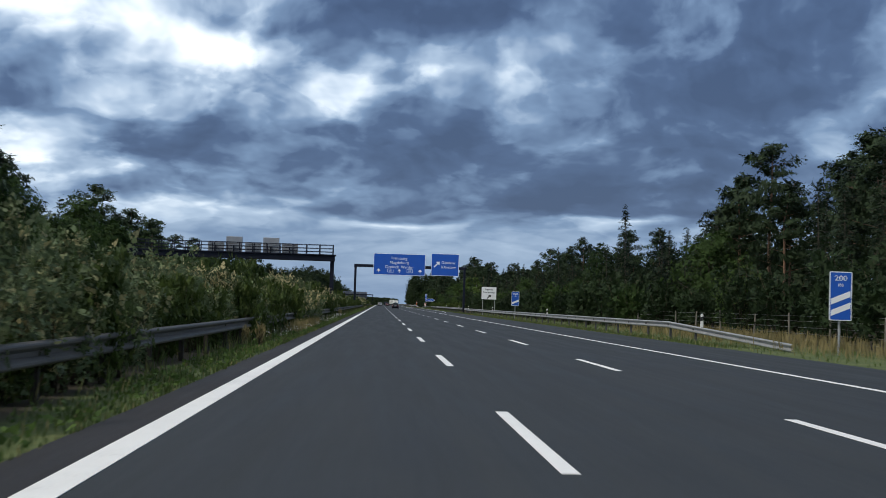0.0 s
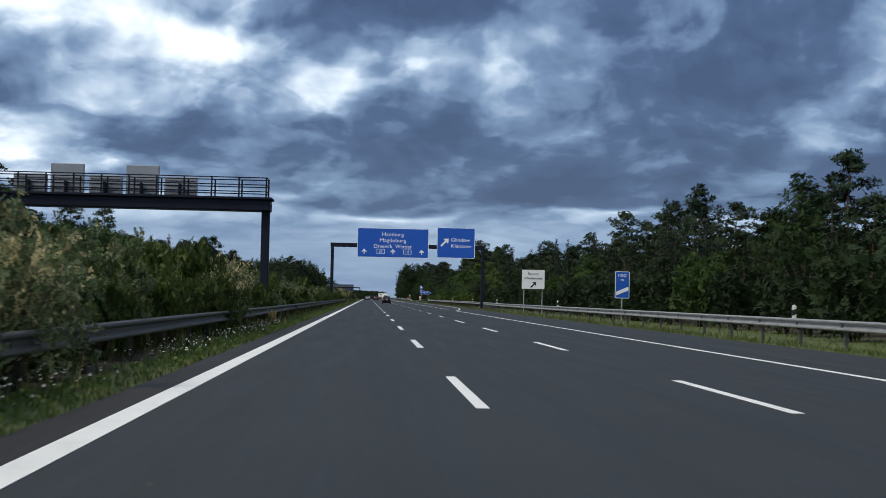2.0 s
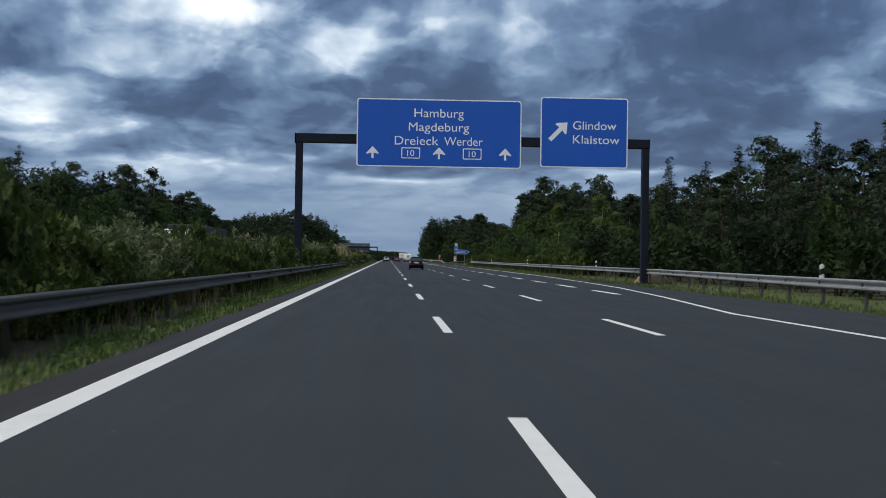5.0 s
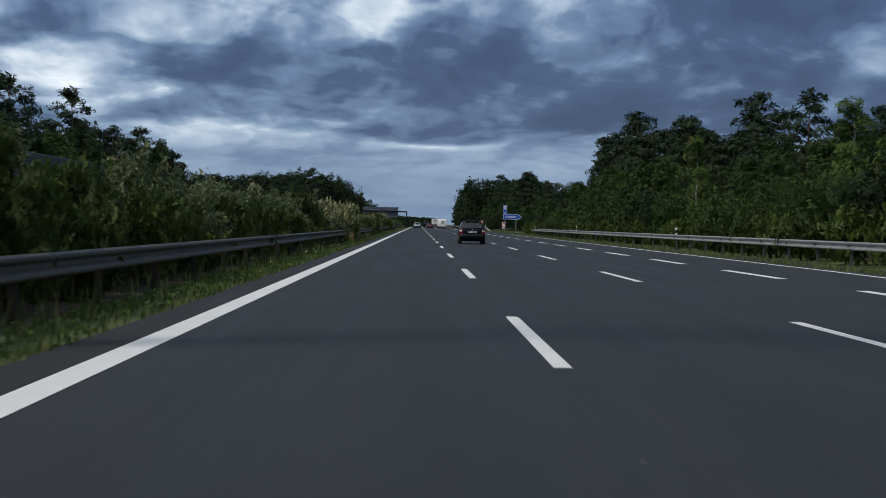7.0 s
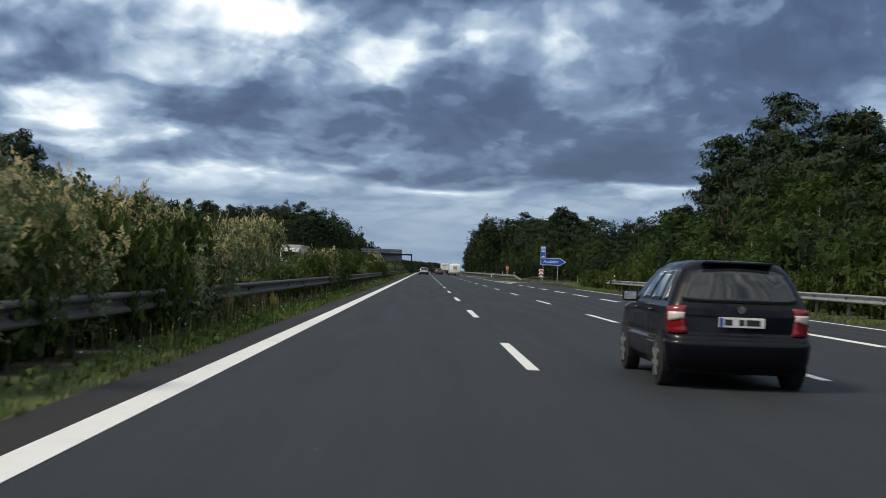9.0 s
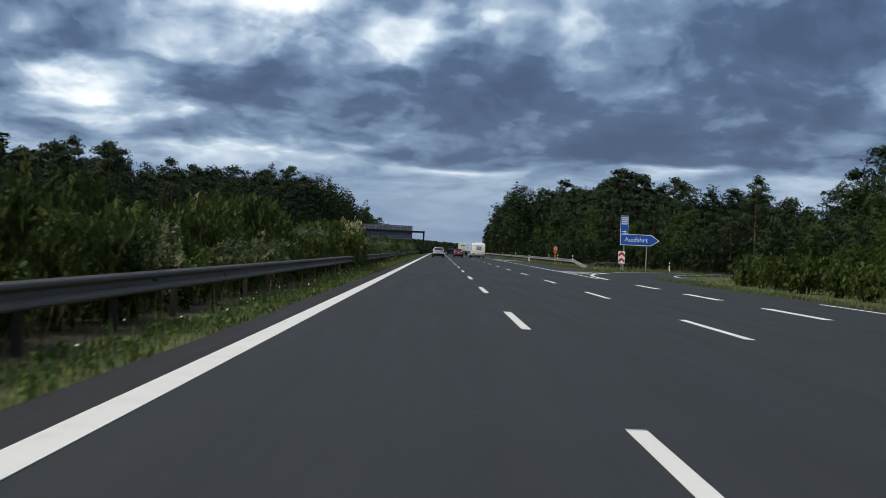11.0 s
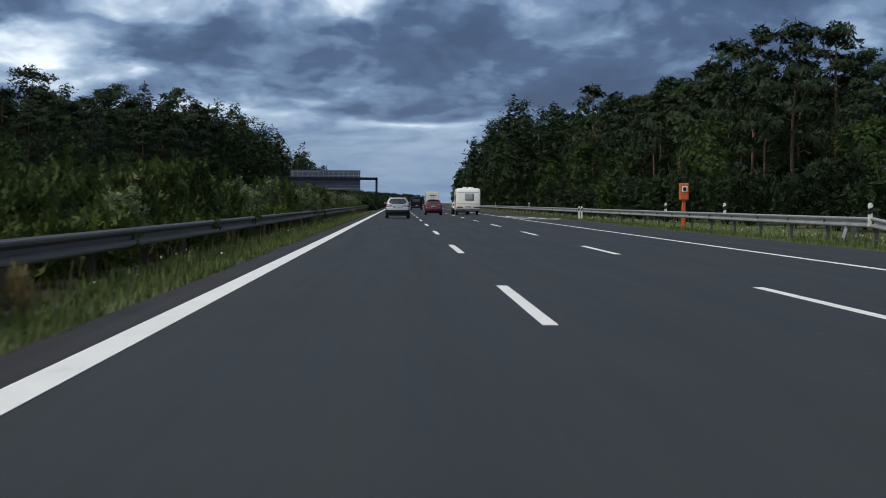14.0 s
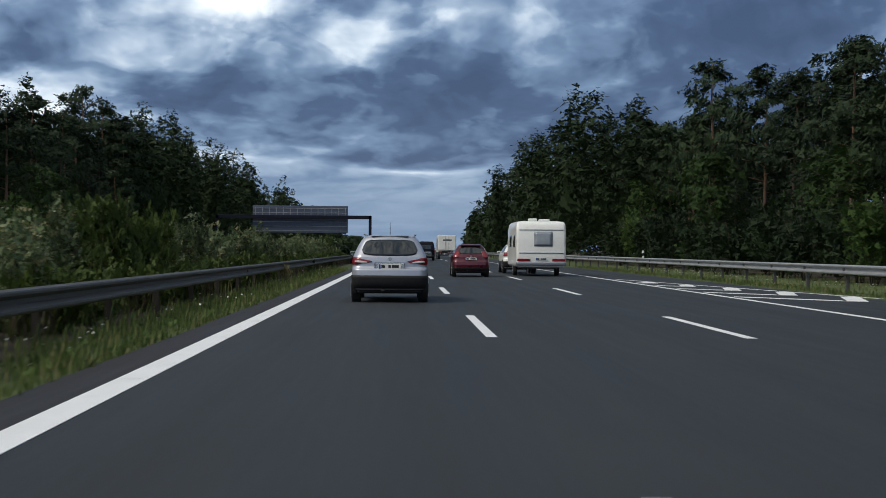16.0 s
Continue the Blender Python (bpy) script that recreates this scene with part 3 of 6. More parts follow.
def ribbon(name, centre, n, w0, w1, z, mat, parent=None, label="", category="", depth=0.0):
    """A band along a bent line, from w0 to w1 metres to the right of it."""
    pts = [Vector((*centre(i / n), 0)) for i in range(n + 1)]
    verts, faces = [], []
    for i, p in enumerate(pts):
        d = (pts[min(i + 1, n)] - pts[max(i - 1, 0)]).normalized()
        r = Vector((d.y, -d.x, 0))
        a, b = p + r * w0, p + r * w1
        verts += [(a.x, a.y, z), (b.x, b.y, z), (b.x, b.y, z - max(depth, 0.002)), (a.x, a.y, z - max(depth, 0.002))]
    for i in range(n):
        a, b = 4 * i, 4 * i + 4
        faces += [(a, a + 1, b + 1, b), (a + 1, a + 2, b + 2, b + 1), (a + 3, a, b, b + 3)]
    ob = new(name, mesh_of(name, verts, faces, mat))
    if parent:
        ob.parent = parent
        return tagged(ob, label)
    return tagged(ob, label, category, kind="structure")


exit_ramp = ribbon("exit_ramp", ramp_centre, 40, -0.3, 5.2, 0.004, M_ASPHALT, label="asphalt exit ramp curving away from the carriageway", category="road", depth=0.1)

# painted lines
LINE_Z = 0.008
strip("left_edge_line", -2.53, -2.23, -60, 1500, LINE_Z, M_LINE, 12.0, label="broad white edge line", parent=road, depth=0.006)
strip("right_edge_line", 9.10, 9.26, -60, 190, LINE_Z, M_LINE, 12.0, label="white edge line", parent=road, depth=0.006)
strip("right_edge_line", 9.10, 9.26, 430, 1500, LINE_Z, M_LINE, 12.0, label="white edge line", parent=road, depth=0.006)
strip("exit_edge_line", 12.86, 13.02, 262, 400, LINE_Z, M_LINE, 12.0, label="white line along the exit lane", parent=road, depth=0.006)


def lead_in(s):
    """The edge line as it swings out to the exit lane."""
    return float(np.interp(s, [190, 205, 220, 235, 262], [9.10, 10.5, 11.6, 12.15, 12.86]))


strip("exit_edge_line", lead_in, lambda s: lead_in(s) + 0.16, 190, 262, LINE_Z, M_LINE, 3.0, label="white line leading into the exit lane", parent=road, depth=0.006)
strip("opposite_edge_line", -10.1, -9.8, -60, 1500, LINE_Z, M_LINE, 20.0, parent=opposite, depth=0.006)
strip("opposite_edge_line", -21.8, -21.6, -60, 1500, LINE_Z, M_LINE, 20.0, parent=opposite, depth=0.006)


def dash_mesh(wid, length):
    bm = box(wid, length, 0.006, 0.001)
    me = bpy.data.meshes.new("lane_dash")
    bm.to_mesh(me)
    bm.free()
    me.materials.append(M_LINE)
    return me


LONG_DASH, BLOCK_DASH = dash_mesh(0.16, 6.0), dash_mesh(0.28, 6.0)
for line_x in (1.45, 5.2):
    for k in range(-3, 60):
        s = 18 * k + 3.0
        put_part("lane_dash", LONG_DASH, road, road_pose(line_x, s, 0.006))
for k in range(-1, 17):
    put_part("exit_lane_dash", BLOCK_DASH, road, road_pose(9.4, 222.5 + 12 * k, 0.006))
for k in range(40):
    for line_x in (-13.9, -17.7):
        put_part("lane_dash", LONG_DASH, opposite, road_pose(line_x, 18 * k + 6.0, 0.006))


def gore_line(p):
    pts = [(9.42, 428), (9.9, 440), (11.2, 449.5), (13.5, 458.2)]
    q = p * 3
    i = min(int(q), 2)
    f = q - i
    return tuple(a + (b - a) * f for a, b in zip(pts[i], pts[i + 1]))


ribbon("gore_line", gore_line, 18, -0.12, 0.12, LINE_Z + 0.003, M_LINE, road, "white line round the exit's nose")
ribbon("nose_kerb", lambda p: ramp_centre(0.23 + 0.77 * p), 36, -0.2, 0.06, 0.03, simple("pale_concrete", (0.36, 0.35, 0.33), 0.85, 0.0, 0.2, 2.0, 0.3), exit_ramp, "pale concrete kerb", depth=0.06)


ribbon("ramp_edge_line", lambda p: ramp_centre(0.12 + 0.88 * p), 36, 4.85, 5.05, LINE_Z + 0.003, M_LINE, exit_ramp, "pale line along the ramp's outer edge")


def off_ramp(x, y, room=0.0):
    """Whether a place is clear of the exit ramp's asphalt."""
    edge = float(np.interp(y, [438, 458, 472.5, 489, 501, 509], [11.6, 13.6, 18.6, 30.0, 48.0, 80.0]))
    wide = float(np.interp(y, [438, 458, 472.5, 489, 501, 509], [5.2, 5.6, 7.5, 13.0, 20.0, 40.0]))
    return not (436 - room < y < 512 + room and edge - 0.4 - room < x < edge + wide + room)


def quad_stripe(name, a, b, c, d, parent):
    v = [(*a, LINE_Z + 0.004), (*b, LINE_Z + 0.004), (*c, LINE_Z + 0.004), (*d, LINE_Z + 0.004)]
    lo = [(x, y, z - 0.006) for x, y, z in v]
    put_part(name, mesh_of(name, v + lo, [(0, 1, 2, 3), (0, 4, 5, 1), (1, 5, 6, 2), (2, 6, 7, 3), (3, 7, 4, 0)], M_LINE), parent)


for k in range(5):  # hatching in the nose of the exit
    y = 446.5 + 2.5 * k
    x1 = gore_line(min(1.0, (y - 428) / 30.2))[0]
    quad_stripe("hatch_bar", (9.3, y + 1.2), (x1 + 0.1, y), (x1 + 0.1, y + 0.55), (9.3, y + 1.75), road)
for k in range(5):  # arrow-shaped hatching beside the lane after the exit
    ya = 554.3 + 4.3 * k
    xa, yb = 11.6 - 0.115 * (ya - 554.3), ya + 3.4 - 0.3 * k
    xo = 13.2 - 0.17 * (yb - 557)
    yl = ya + (xa - 9.42) * 1.1
    quad_stripe("hatch_bar", (9.42, yl), (xa, ya), (xa, ya + 0.55), (9.42, yl + 0.55), road)
    quad_stripe("hatch_bar", (xa + 0.01, ya), (xa + 0.5, ya - 0.15), (xo, yb - 0.1), (xo - 0.5, yb), road)
strip("hatch_line", lambda s: 13.15 - 3.5 * (s - 557) / 20.5, lambda s: 13.27 - 3.5 * (s - 557) / 20.5, 556.5, 578, LINE_Z, M_LINE, 4.0, parent=road, depth=0.006)


# ------------------------------------------------------------------ guard rails
def rail_mesh(length, mat):
    """One length of corrugated rail, facing -x, with a fold at top and bottom."""
    prof = [(0.06, 0.155), (0.0, 0.155), (-0.04, 0.135), (-0.05, 0.115), (-0.045, 0.085), (0.045, 0.03), (0.045, -0.03), (-0.045, -0.085), (-0.05, -0.115), (-0.04, -0.135), (0.0, -0.155), (0.06, -0.155)]
    prof += [(x + 0.012, z) for x, z in prof[::-1]]
    n = len(prof)
    verts, faces = [], []
    for y in (0.0, length):
        verts += [(x, y, z) for x, z in prof]
    faces = [(i, (i + 1) % n, n + (i + 1) % n, n + i) for i in range(n)] + [tuple(range(n))[::-1], tuple(range(n, 2 * n))]
    return mesh_of("rail_panel", verts, faces, mat)


def post_mesh(mat):
    verts, faces = merge([prism([(-0.05, -0.15), (-0.044, -0.15), (-0.044, 0.66), (-0.05, 0.66)], 0.1), prism([(0.044, -0.15), (0.05, -0.15), (0.05, 0.66), (0.044, 0.66)], 0.1), prism([(-0.05, -0.15), (0.05, -0.15), (0.05, 0.66), (-0.05, 0.66)], 0.006)])
    return mesh_of("rail_post", verts, faces, mat)


# posts of the old rails: shadow behind the beam put into a darker steel
RAIL, RAIL_OLD, POST, POST_SHADED = rail_mesh(4.03, M_STEEL), rail_mesh(4.03, M_STEEL_OLD_SHADED), post_mesh(M_STEEL_DARK), post_mesh(simple("rusty_post_steel", (0.03, 0.024, 0.02), 0.8, 0.1, 0.3, 4.0))
SPACER = mesh_of("spacer", *merge([prism(rounded(0.12, 0.2, 0.02, -0.06, -0.1), 0.09)]), M_STEEL_DARK)


def guard_rail(line, s0, s1, label, height=0.66, flip=False, down=0, panel=RAIL):
    """A rail of 4 m lengths on posts, along line(s); its first lengths may run down into the ground."""
    g = thing("guardrail", label, "guardrail", "road guardrails", pose(*on_road(line(s0), s0)))
    inv = g.matrix_basis.inverted()
    n = int((s1 - s0) / 4)
    for i in range(n):
        a, b = s0 + 4 * i, s0 + 4 * (i + 1)
        drop0 = max(0.0, (down - i) / down) if down else 0.0
        drop1 = max(0.0, (down - i - 1) / down) if down else 0.0
        p, q = Vector(on_road(line(a), a, height - 0.62 * drop0)), Vector(on_road(line(b), b, height - 0.62 * drop1))
        d = q - p
        yaw = math.degrees(math.atan2(-d.x, d.y))
        tilt = math.degrees(math.atan2(d.z, math.hypot(d.x, d.y)))
        m = pose(*p, 0, 0, yaw) @ pose(0, 0, 0, tilt, 0, 0)
        m_rail = m if not flip else pose(*q, 0, 0, yaw + 180) @ pose(0, 0, 0, -tilt, 0, 0)
        put_part("rail_panel", panel, g, inv @ m_rail)
        if drop0 < 0.5:
            off = 0.17 if not flip else -0.17
            put_part("rail_post", POST if panel is RAIL else POST_SHADED, g, inv @ pose(p.x + off, p.y, 0.0, 0, 0, yaw))
            put_part("spacer", SPACER, g, inv @ pose(p.x + off * 0.55, p.y, p.z, 0, 0, yaw + 90))
    return g


guard_rail(lambda s: -4.3, -22, 766, "weathered corrugated steel guardrail, darkened for shade, on the planted median", height=0.6, flip=True, panel=RAIL_OLD)
guard_rail(lambda s: -8.6, -20, 700, "weathered corrugated steel guardrail, darkened for shade, of the far carriageway", panel=RAIL_OLD)


def rail_right(s):
    p = min(1.0, max(0.0, (s - 190) / 48))
    return 13.95 + 2.0 * (3 * p * p - 2 * p ** 3)


guard_rail(lambda s: rail_right(s) + max(0.0, 60 - s) * 0.075, 38, 402, "bright galvanised guardrail with a sunken end", height=0.72, down=4)
guard_rail(lambda s: 14.15 + max(0.0, 496 - s) * 0.07, 486, 830, "bright galvanised guardrail with a sunken end", height=0.72, down=2)
guard_rail(lambda s: 15.5 + max(0.0, s - 500) * 0.378, 500, 552, "galvanised guardrail turning off along the exit", height=0.55, down=2)


# ------------------------------------------------------------------ plants
rng = np.random.default_rng(11)


def chips(centres, size, mat_name, aspect=1.6, up=0.0, jitter=0.35, face=None, corners=4):
    """Small leaf blades (kites of two triangles) round the given centres. up: how far they stand upright; face: the way that they look out of the crown."""
    n = len(centres)
    a = rng.normal(size=(n, 3))
    a[:, 2] += up * np.sign(a[:, 2] + 0.3) * 2.0
    if face is not None:
        out = face / (np.linalg.norm(face, axis=1, keepdims=True) + 1e-9) + 0.42 * rng.normal(size=(n, 3))
        a = np.cross(out, a)
    a /= np.linalg.norm(a, axis=1, keepdims=True) + 1e-9
    b = np.cross(a, rng.normal(size=(n, 3)) if face is None else out)
    b /= np.linalg.norm(b, axis=1, keepdims=True) + 1e-9
    c = np.cross(a, b)
    length = (size * (1 + jitter * rng.normal(size=n)).clip(0.4, 1.9))[:, None]
    wide = length / aspect
    bend = c * length * rng.normal(0, 0.15, size=(n, 1))
    p0 = centres - a * length * 0.5
    p1 = centres + b * wide * 0.5 - a * length * 0.06 + bend
    p2 = centres + a * length * 0.5
    p3 = centres - b * wide * 0.5 + a * length * 0.05 + bend
    if corners == 3:
        return np.stack([p0, p1, p2 - b * wide * 0.45], 1).reshape(-1, 3)
    return np.stack([p0, p1, p2, p3], 1).reshape(-1, 3)


def chip_mesh(name, corners, mat, q=4):
    n = len(corners) // q
    me = bpy.data.meshes.new(name)
    me.vertices.add(q * n)
    me.vertices.foreach_set("co", corners.astype(np.float32).ravel())
    me.loops.add(q * n)
    me.loops.foreach_set("vertex_index", np.arange(q * n, dtype=np.int32))
    me.polygons.add(n)
    me.polygons.foreach_set("loop_start", np.arange(0, q * n, q, dtype=np.int32))
    me.materials.append(mat)
    me.update(calc_edges=True)
    me.validate()
    return me


def puff(centre, radii, n, hollow=0.5):
    """Points in a lumpy ellipsoid, more of them towards its skin."""
    d = rng.normal(size=(n, 3))
    d /= np.linalg.norm(d, axis=1, keepdims=True)
    r = hollow + (1 - hollow) * rng.random((n, 1)) ** 0.6
    lump = 1 + 0.22 * np.sin(3.1 * d[:, :1] * 2 + centre[0]) * np.cos(2.7 * d[:, 1:2] * 2 + centre[1])
    return np.array(centre) + d * r * lump * np.array(radii)


def outward(pts, z0, lift=0.5):
    """From a tree's heart to its leaves, tipped up towards the light."""
    return (pts - np.array([0, 0, z0])) * (1, 1, 0.55) + np.array([0, 0, lift])


def limb_set(rnd, h, low, n, reach, rise, thick, start=0.0):
    """Limbs that leave a trunk between two heights: their meshes and their tips."""
    out, tips = [], []
    for i in range(n):
        z = h * (low + (0.97 - low) * (i + rnd.random() * 0.7) / n)
        a = i * 2.4 + rnd.random() * 0.9
        r = reach * (1.15 - (z / h - low) / (1 - low) * 0.75) * (0.7 + 0.5 * rnd.random())
        p1 = (math.cos(a) * r * 0.5, math.sin(a) * r * 0.5, z + r * rise * 0.4)
        p2 = (math.cos(a + 0.25) * r, math.sin(a + 0.25) * r, z + r * rise)
        out.append(tube([(0, 0, z - 0.15), p1, p2], [thick * (1.2 - z / h), thick * 0.5 * (1.2 - z / h), 0.015], 3))
        tips.append((p1, p2, r))
    return out, tips


def trunk_of(rnd, h, r, lean=0.3):
    pts = [(0, 0, -0.3), (rnd.uniform(-0.05, 0.05), rnd.uniform(-0.05, 0.05), h * 0.15), (rnd.uniform(-lean, lean) * 0.5, rnd.uniform(-lean, lean) * 0.5, h * 0.5), (rnd.uniform(-lean, lean), rnd.uniform(-lean, lean), h * 0.8), (rnd.uniform(-lean, lean), rnd.uniform(-lean, lean), h)]
    return tube(pts, [r * 1.35, r, r * 0.75, r * 0.45, 0.03], 8)


def pine_meshes(seed, h=14.0, low=0.45, spread=2.6, n=1500, dense=1.0):
    """A Scots pine: bare lower trunk, flat uneven plates of needles above."""
    rnd = random.Random(seed)
    limbs, tips = limb_set(rnd, h, low, 17, spread, 0.22, 0.09)
    pts = []
    for p1, p2, r in tips:
        k = int(n / 20 * (0.6 + 0.8 * rnd.random()))
        pts.append(puff(p2, (0.42 * r + 0.45, 0.42 * r + 0.45, 0.34 + 0.1 * r), k, 0.3))
        pts.append(puff(p1, (0.3 * r + 0.3, 0.3 * r + 0.3, 0.3), k // 3, 0.3))
    pts.append(puff((0, 0, h * 0.97), (1.0, 1.0, 0.8), n // 10, 0.3))
    wood = mesh_of("trunk", *merge([trunk_of(rnd, h, 0.17)] + limbs), M_BARK_PINE, True)
    crown = chip_mesh("crown", chips(np.concatenate(pts), 0.68, "", 1.6, face=outward(np.concatenate(pts), h * 0.66, 0.9), corners=3), M_PINE, 3)
    return wood, crown


def spruce_meshes(seed, h=13.0, n=1500):
    """A dark conifer with a pointed top and drooping tiers."""
    rnd = random.Random(seed)
    limbs, pts = [], []
    tiers = 23
    for i in range(tiers):
        z = h * (0.12 + 0.84 * i / tiers)
        r = 2.3 * (1 - z / h) ** 0.85 + 0.12
        for k in range(6):
            a = k * 1.047 + i * 0.7 + rnd.uniform(-0.3, 0.3)
            q = r * rnd.uniform(0.75, 1.15)
            tip = (math.cos(a) * q, math.sin(a) * q, z - 0.22 * q)
            if k % 2 == 0:
                limbs.append(tube([(0, 0, z), tip], [0.035, 0.01], 3))
            m = max(3, int(n / 138 * (0.35 + 1.2 * (1 - z / h))))
            f = rng.random((m, 1)) ** 0.7
            pts.append(np.array([0, 0, z]) + f * (np.array(tip) - np.array([0, 0, z])) + rng.normal(0, 0.2 + 0.06 * q, (m, 3)))
    pts.append(np.array([0, 0, h * 0.86]) + rng.random((60, 1)) ** 0.8 * np.array([0, 0, h * 0.13]) + rng.normal(0, 0.16, (60, 3)) * (1, 1, 0.3))
    wood = mesh_of("trunk", *merge([trunk_of(rnd, h * 0.93, 0.15, 0.08)] + limbs), M_BARK_BROWN, True)
    return wood, chip_mesh("crown", chips(np.concatenate(pts), 0.52, "", 1.7, face=outward(np.concatenate(pts), h * 0.5, 0.4), corners=3), M_SPRUCE, 3)


def broad_meshes(seed, h=9.0, spread=3.0, low=0.2, n=1900, leaf=M_LEAF, wood=M_BARK_BROWN, size=0.36):
    """A broadleaved tree: limbs that fork, and a crown of separate lumps with gaps."""
    rnd = random.Random(seed)
    limbs, tips = limb_set(rnd, h, low + 0.08, 12, spread, 0.55, 0.08)
    pts = []
    for p1, p2, r in tips:
        k = int(n / 15 * (0.6 + 0.8 * rnd.random()))
        q = 0.5 * r + 0.35
        pts.append(puff((p2[0] * 0.85, p2[1] * 0.85, p2[2]), (q, q, q * 0.75), k, 0.45))
        pts.append(puff(p1, (q * 0.7, q * 0.7, q * 0.7), k // 3, 0.4))
    pts.append(puff((0, 0, h * 0.96), (spread * 0.35, spread * 0.35, h * 0.08), n // 12, 0.4))
    body = mesh_of("trunk", *merge([trunk_of(rnd, h, 0.14)] + limbs), wood, True)
    return body, chip_mesh("crown", chips(np.concatenate(pts), size * 1.55, "", 1.25, face=outward(np.concatenate(pts), h * 0.55, 0.6), corners=3), leaf, 3)


def shrub_meshes(seed, h, spread, n, leaf, size, aspect=1.5, upright=0.0, tufts=0.0, stems=9, plume=None):
    """A bush of several stems; tufts: shoots that stand out of its top."""
    rnd = random.Random(seed)
    sticks, pts = [], []
    for i in range(stems):
        a = i * 2.4 + rnd.random()
        r = spread * (0.25 + 0.6 * rnd.random())
        top = h * rnd.uniform(0.6, 0.95)
        p = (math.cos(a) * r, math.sin(a) * r, top)
        sticks.append(tube([(math.cos(a) * 0.12, math.sin(a) * 0.12, -0.1), (p[0] * 0.45, p[1] * 0.45, top * 0.55), p], [0.03, 0.02, 0.006], 3))
        q = spread * 0.42
        pts.append(puff((p[0] * 0.85, p[1] * 0.85, top * 0.72), (q, q, h * 0.24), int(n / stems * 0.72), 0.25))
        pts.append(puff((p[0] * 0.8, p[1] * 0.8, top * 0.36), (q, q, h * 0.2), int(n / stems * 0.28), 0.25))
        if tufts:
            for j in range(4):
                b = np.array(p) * (0.75, 0.75, 1) + rng.normal(0, spread * 0.22, 3) * (1, 1, 0.3)
                m = int(n * 0.012) + 4
                f = rng.random((m, 1))
                pts.append(b + f * np.array([rnd.uniform(-0.12, 0.12), rnd.uniform(-0.12, 0.12), tufts * rnd.uniform(0.5, 1.2)]) + rng.normal(0, 0.05, (m, 3)))
    wood = mesh_of("stems", *merge(sticks), M_TWIG, True)
    pts = np.concatenate(pts)
    pts[:, 2] = np.maximum(pts[:, 2], 0.12)
    k = 3 if size > 0.2 else 4
    out = [wood, chip_mesh("foliage", chips(pts, size, "", aspect, upright, corners=k), leaf, k)]
    if plume:
        top = pts[pts[:, 2] > h * 0.52]
        pick = top[rng.choice(len(top), min(len(top), int(n * 0.45)), replace=False)] + rng.normal(0, 0.08, (min(len(top), int(n * 0.45)), 3)) + (0, 0, 0.1)
        out.append(chip_mesh("blossom", chips(pick, size * 0.9, "", 2.2, 0.6), plume))
    return out


def plant(name, meshes, label, category, group):
    """A standing plant from its meshes, the first of which is the wood."""
    t = thing(name, label, category, group)
    for me in meshes:
        put_part({"stems": "stem_clump"}.get(me.name.split(".")[0], me.name.split(".")[0]), me, t)
    return t


standing = set()


def place(kind, x, s, scale=1.0, tall=1.0, turn=None, rnd=random):
    px, py, _ = on_road(x, s)
    m = pose(px, py, ground_height(px, py) - 0.02, rnd.uniform(-2, 2), rnd.uniform(-2, 2), rnd.uniform(0, 360) if turn is None else turn)
    if kind.name in standing:
        ob = copy_thing(kind, m)
    else:  # the first of a kind stands itself
        standing.add(kind.name)
        ob = kind
        ob.matrix_basis = m
    ob.scale = (scale, scale, scale * tall)
    return ob


rnd = random.Random(5)
PINES = [plant("pine_tree", pine_meshes(i, 14 + i % 3, 0.38 + 0.06 * (i % 3), 2.5 + 0.2 * (i % 4), 1350), "tall Scots pine with a reddish trunk and dark needles", "tree", "roadside pines") for i in range(5)]
SPRUCES = [plant("spruce_tree", spruce_meshes(20 + i, 13 + i, 1600), "dark pointed conifer at the edge of the wood", "tree", "roadside conifers") for i in range(3)]
BROADS = [plant("broadleaf_tree", broad_meshes(40 + i, 9 + i % 3, 2.7 + 0.25 * i, 0.16, 1550), "dense green broadleaved tree at the wood's edge", "tree", "roadside broadleaved trees") for i in range(5)]
BIRCHES = [plant("birch_tree", broad_meshes(60 + i, 10 + i, 2.0, 0.22, 1700, M_LEAF_LIGHT, M_BARK_BIRCH, 0.3), "slender pale birch with light green leaves", "tree", "roadside birches") for i in range(3)]
UNDER = [plant("wood_edge_shrub", shrub_meshes(80 + i, 3.6 + 0.5 * i, 2.1, 760, M_LEAF if i % 4 else M_LEAF_LIGHT, 0.49, 1.3, stems=9), "leafy green shrub at the foot of the wood", "shrub", "wood edge shrubs") for i in range(5)]
# wood edge shrubs again, in the leaf colour darkened for shade
SHADED_SHRUBS = [plant("alder_shrub", shrub_meshes(90 + i, 3.8 + 0.5 * i, 2.1, 760, M_LEAF_SHADED, 0.49, 1.3, stems=9), "shrub with leaves darkened for shade at the foot of the wood", "shrub", "wood edge shrubs") for i in range(3)]
BROOMS = [plant("broom_bush", shrub_meshes(100 + i, 2.3 + 0.2 * i, 1.25, 700, M_BROOM, 0.41, 2.0, 0.9, 0.5, 12), "dense dark green broom bush in the median", "shrub", "median shrubs") for i in range(4)]
SALLOWS = [plant("sallow_bush", shrub_meshes(120 + i, 2.2 + 0.15 * i, 1.1, 740, M_SALLOW, 0.3, 1.4, 0.2, 0.55, 11), "grey-green leafy bush with pale upright shoots", "shrub", "median shrubs") for i in range(4)]
